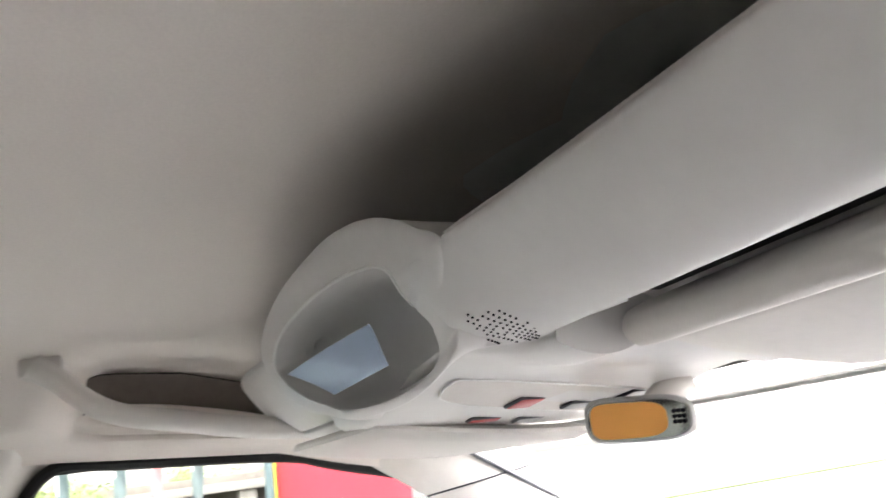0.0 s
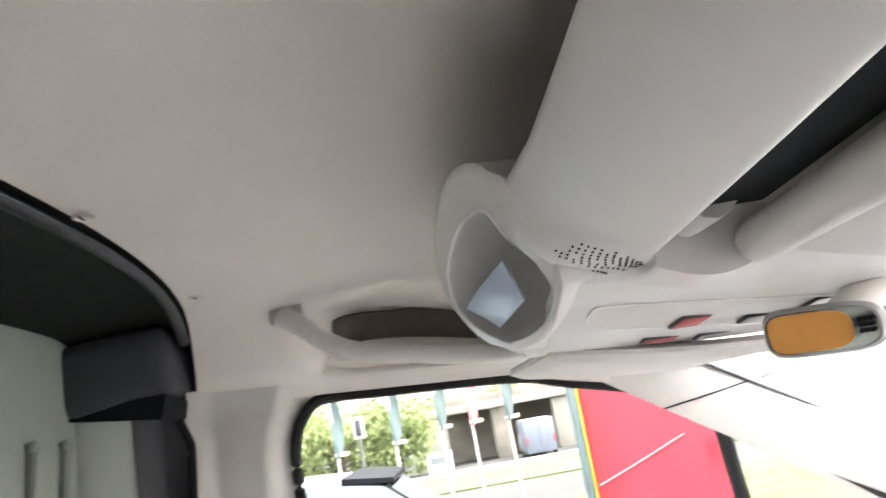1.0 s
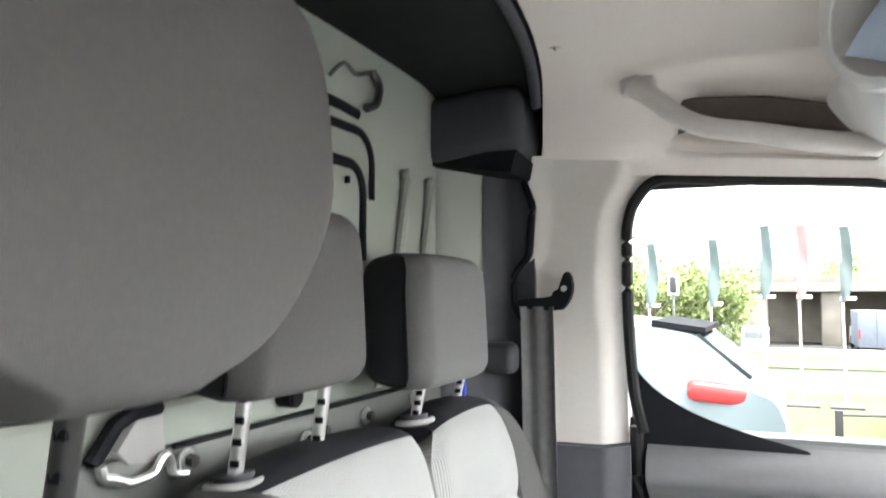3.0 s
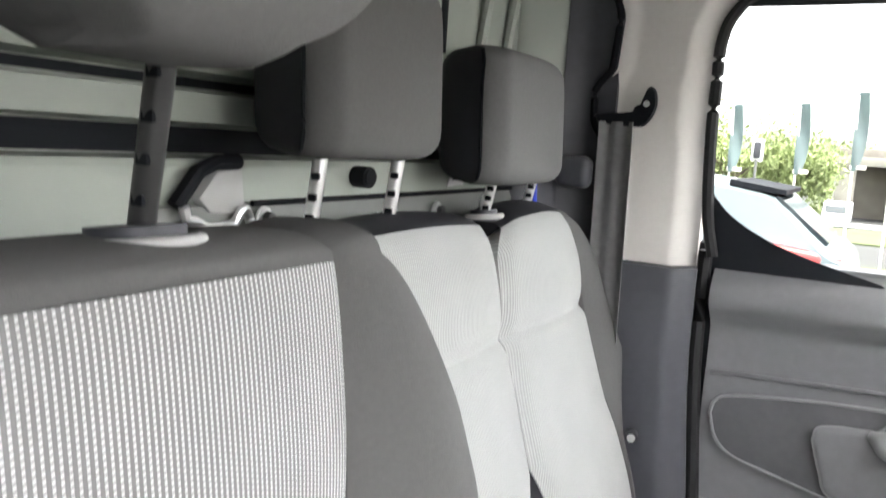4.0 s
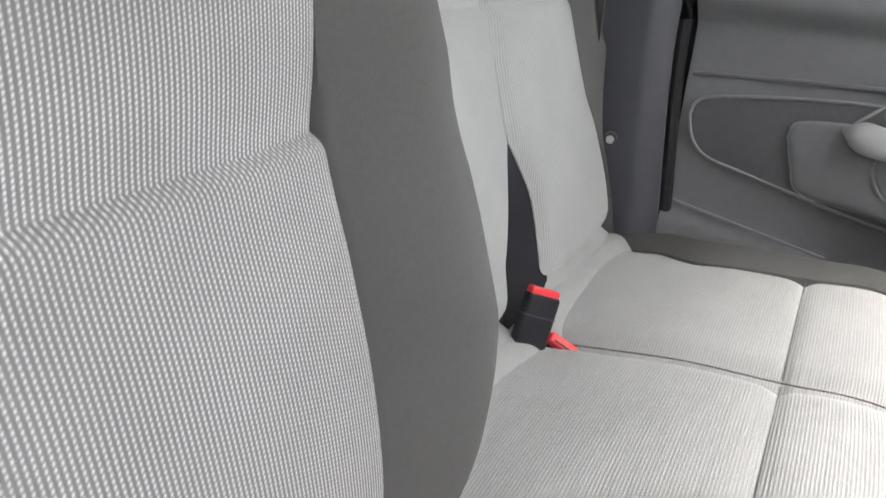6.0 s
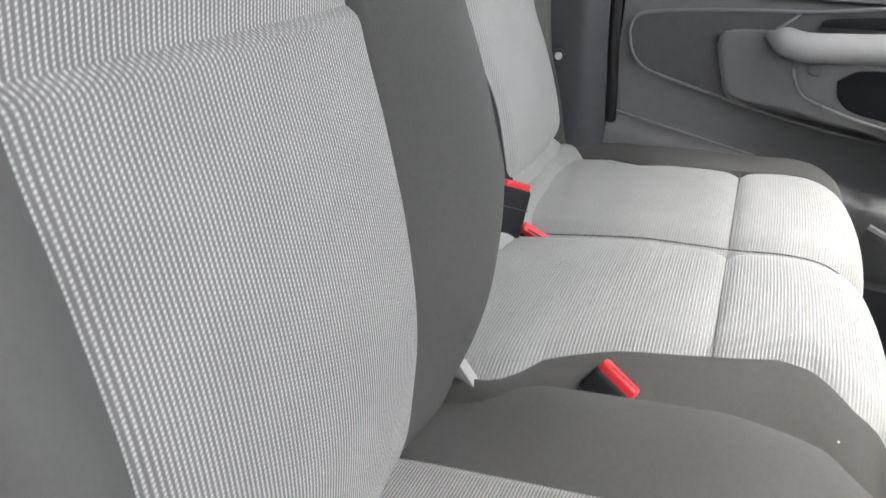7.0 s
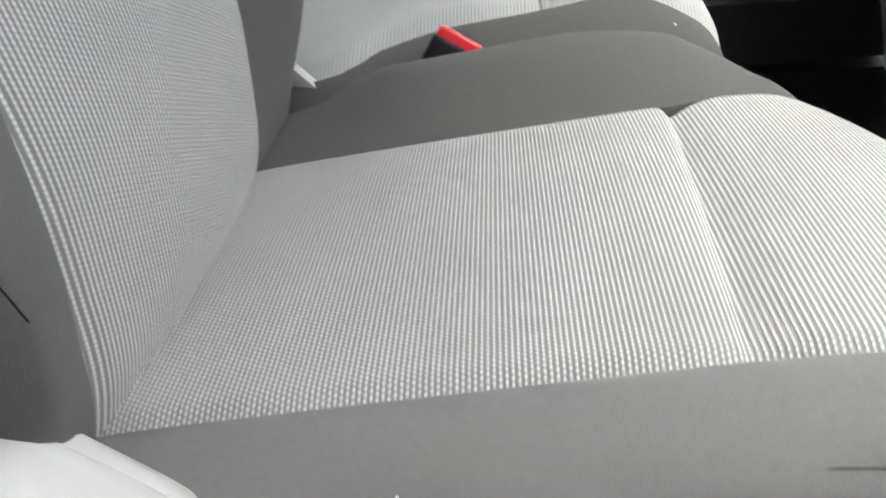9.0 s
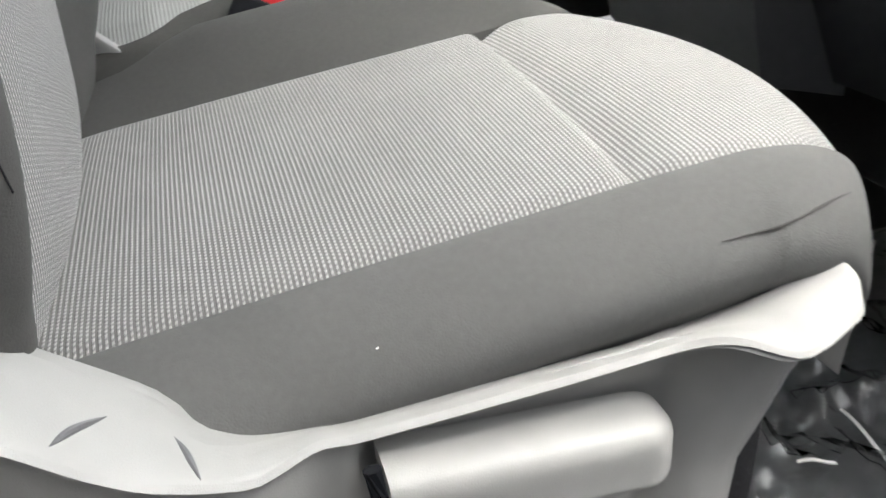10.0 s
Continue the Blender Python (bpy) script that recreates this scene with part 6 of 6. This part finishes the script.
# red van close by, with the teal edge of its open rear door
redv = thing("red_van", (-9.5, 2.9, land(-9.5)), "plain red high-sided van parked close by", "van")
g = land(-9.5)
part("body", slab(lambda u, v: Vector((-9.0 - 0.10 * abs(2 * u - 1) ** 4, 1.64 + 1.68 * u, g + 0.25 + 2.4 * v - 0.1 * ss(0.9, 1, v) * abs(2 * u - 1) ** 3)), lambda u, v: Vector((-13.2, 2.70 + 1.68 * u, g + 0.25 + 2.4 * v)), 20, 20), PAINT_RED, redv)
part("edge_post", box(-8.98, 1.60, g + 1.45, 0.10, 0.09, 2.4, 0.02), TEAL, redv, "grey-green corner post")
part("edge_tape", box(-8.97, 1.66, g + 1.45, 0.10, 0.02, 2.4, 0.005), YELLOW, redv, "yellow edge strip")
part("swage", tube([(-8.985, 1.72, g + 0.86), (-8.985, 2.2, g + 1.03), (-8.985, 2.8, g + 1.26)], 0.012, 6), PINK, redv, "pale swage line")
part("sill", box(-8.99, 2.48, g + 0.34, 0.06, 1.6, 0.06, 0.01), TAIL, redv, "darker red rubbing strip")
for xx, side in ((-9.9, 0.0), (-12.5, 0.85)):
    for yy in (2.02 + side, 3.28 + side):
        w = part("wheel", disc((xx, yy, g + 0.33), (0, 1, 0), 0.33, 0.2, 28, 0.04), RUBBER, redv, "black tyre")
        part("wheel_rim", disc((xx, yy + (0.08 if yy > 3 else -0.08), g + 0.33), (0, 1, 0), 0.2, 0.06, 20, 0.02), CHROME, w, "steel rim")
part("door_mirror", box(-8.85, 3.22, g + 1.05, 0.14, 0.16, 0.26, 0.05), BLACK, redv, "black door mirror")


def feather(x, y, h, cloth, label):
    z = land(x)
    f = thing("feather_flag", (x, y, z), label, "flag", group="feather flags by the verge")
    part("pole", tube([(x, y, z), (x + 0.02, y - 0.02, z + h * 0.6), (x + 0.03, y - 0.06, z + h)], 0.022, 8), WHITE, f, "white pole")

    def sail(u, v, d=0.0):
        w = 0.06 + 0.20 * math.sin(math.pi * min(1, 0.30 + 0.70 * (1 - v))) ** 0.6 * (1 - 0.5 * v)
        return Vector((x + 0.03 + 0.05 * math.sin(5 * v + 3 * u) + d, y - 0.03 + w * (u - 0.15), z + h * (0.60 + 0.42 * v)))

    part("sail", slab(lambda u, v: sail(u, v), lambda u, v: sail(u, v, 0.01), 8, 20), cloth, f)
    part("band", box(x + 0.05, y + 0.06, z + h * 0.62, 0.03, 0.24, 0.07, 0.01), WHITE, f, "white band")
    part("foot", box(x, y, z + 0.05, 0.5, 0.5, 0.08, 0.02), DARK_TRIM, f, "dark cross foot")


for x, y, h, cloth in ((-14.0, 1.15, 2.95, TEAL), (-14.0, 0.50, 3.0, PINK), (-14.0, -0.06, 3.0, TEAL), (-14.0, -0.90, 2.8, TEAL), (-14.0, -1.95, 2.75, TEAL)):
    feather(x, y, h, cloth, "white-poled feather flag with " + ("faded red" if cloth is PINK else "grey-green") + " cloth")

sig = thing("traffic_signal", (-21, -2.4, land(-21)), "grey traffic signal by the road", "traffic light")
part("pole", tube([(-21, -2.4, land(-21)), (-21, -2.4, land(-21) + 2.2)], 0.035, 8), STEEL_GREY, sig)
part("head", box(-20.98, -2.4, land(-21) + 2.45, 0.10, 0.16, 0.42, 0.03), DARK_TRIM, sig, "dark signal head")
part("backboard", box(-21.06, -2.4, land(-21) + 2.45, 0.04, 0.30, 0.58, 0.04), WHITE, sig, "white-edged backing board")

# road bridge beyond
bridge = thing("road_bridge", (-78, 8, land(-78)), "concrete road bridge with a pale parapet", "bridge")
part("deck", box(-80, 12.5, 2.1, 10, 30, 1.3, 0.05), CONCRETE_DARK, bridge, "stained concrete deck")
part("parapet", box(-74.9, 12.5, 1.70, 0.4, 30, 0.75, 0.04), CONCRETE, bridge, "pale concrete parapet")
for k in range(4):
    part("pier", box(-76.0, -1.7 + 5.8 * k, -1.1, 1.6, 1.5, 4.8, 0.08), CONCRETE if k % 2 == 0 else CONCRETE_DARK, bridge, "concrete pier")
part("abutment", box(-84, 12.5, -1.1, 1.0, 30, 5.0, 0.05), CONCRETE_DARK, bridge, "dark rear wall of the underpass")


def tree(x, y, h, spread, seed):
    """A tapered trunk with limbs and a crown of loose leaf clumps."""
    rnd = random.Random(seed)
    z = land(x)
    t = thing("tree", (x, y, z), "spring tree in fresh light green leaf", "tree", group="trees beyond the road")
    wood = [tube(curve_points([(x, y, z), (x + 0.1, y + 0.1, z + h * 0.3), (x, y + 0.2, z + h * 0.75)], 8), lambda s: 0.2 * (1 - 0.75 * s), 8)]
    tips = []
    for k in range(9):
        a, up = rnd.uniform(0, 6.28), rnd.uniform(0.45, 0.95)
        r = spread * rnd.uniform(0.45, 0.95)
        tip = Vector((x + r * math.cos(a), y + r * math.sin(a), z + h * up))
        tips.append(tip)
        wood.append(tube([Vector((x, y, z + h * (0.25 + 0.04 * k))), Vector((x, y, z + h * 0.3)).lerp(tip, 0.5) + Vector((0, 0, 0.2)), tip], lambda s: 0.07 * (1 - 0.7 * s), 6))
    part("trunk", joined(wood), BARK, t)
    verts, faces = [], []
    for k in range(2200):
        c = rnd.choice(tips) + Vector((rnd.gauss(0, spread * 0.28), rnd.gauss(0, spread * 0.28), rnd.gauss(0, h * 0.11)))
        e = Euler((rnd.uniform(0, 6), rnd.uniform(0, 6), rnd.uniform(0, 6))).to_matrix()
        s = rnd.uniform(0.14, 0.28)
        n = len(verts)
        for a, b, d in ((-1, 0, 0), (0, -0.5, 0.15), (1, 0, 0), (0, 0.5, 0.15)):
            verts.append(c + e @ Vector((a, b, d)) * s)
        faces += [(n, n + 1, n + 2), (n, n + 2, n + 3)]
    me = bpy.data.meshes.new("crown")
    me.from_pydata([v - Vector((x, y, z)) for v in verts], [], faces)
    me.materials.append(LEAF)
    crown = new("crown", me)
    crown.parent = t


for k, (x, y, h, sp) in enumerate(((-66, -9.5, 6.4, 3.4), (-68, -5.0, 5.6, 2.8), (-60, -13.5, 7.4, 3.4), (-70, -20, 8.0, 4.0), (-95, 8, 8.5, 3.6), (-97, 18, 8.0, 3.4), (-98, -4, 7.5, 3.4))):
    tree(x, y, h, sp, k)

# dense young growth between the trees
rnd = random.Random(77)
verts, faces = [], []
for k in range(9000):
    y = rnd.uniform(-26, -2.4)
    x = -69 + rnd.gauss(0, 1.4)
    top = 4.6 + 0.05 * (-y) + 0.9 * noise.noise(Vector((y * 0.35, 3.1, 0))) + 0.5 * noise.noise(Vector((y * 1.1, 0.4, 0)))
    c = Vector((x, y, land(x) + top * rnd.random() ** 0.6))
    e = Euler((rnd.uniform(0, 6), rnd.uniform(0, 6), rnd.uniform(0, 6))).to_matrix()
    r = rnd.uniform(0.16, 0.34)
    n = len(verts)
    for a, b, d in ((-1, 0, 0), (0, -0.5, 0.15), (1, 0, 0), (0, 0.5, 0.15)):
        verts.append(c + e @ Vector((a, b, d)) * r)
    faces += [(n, n + 1, n + 2), (n, n + 2, n + 3)]
me = bpy.data.meshes.new("thicket")
me.from_pydata(verts, [], faces)
me.materials.append(LEAF)
tagged(new("thicket", me), "light green spring thicket beyond the road", "bushes", kind="stuff")
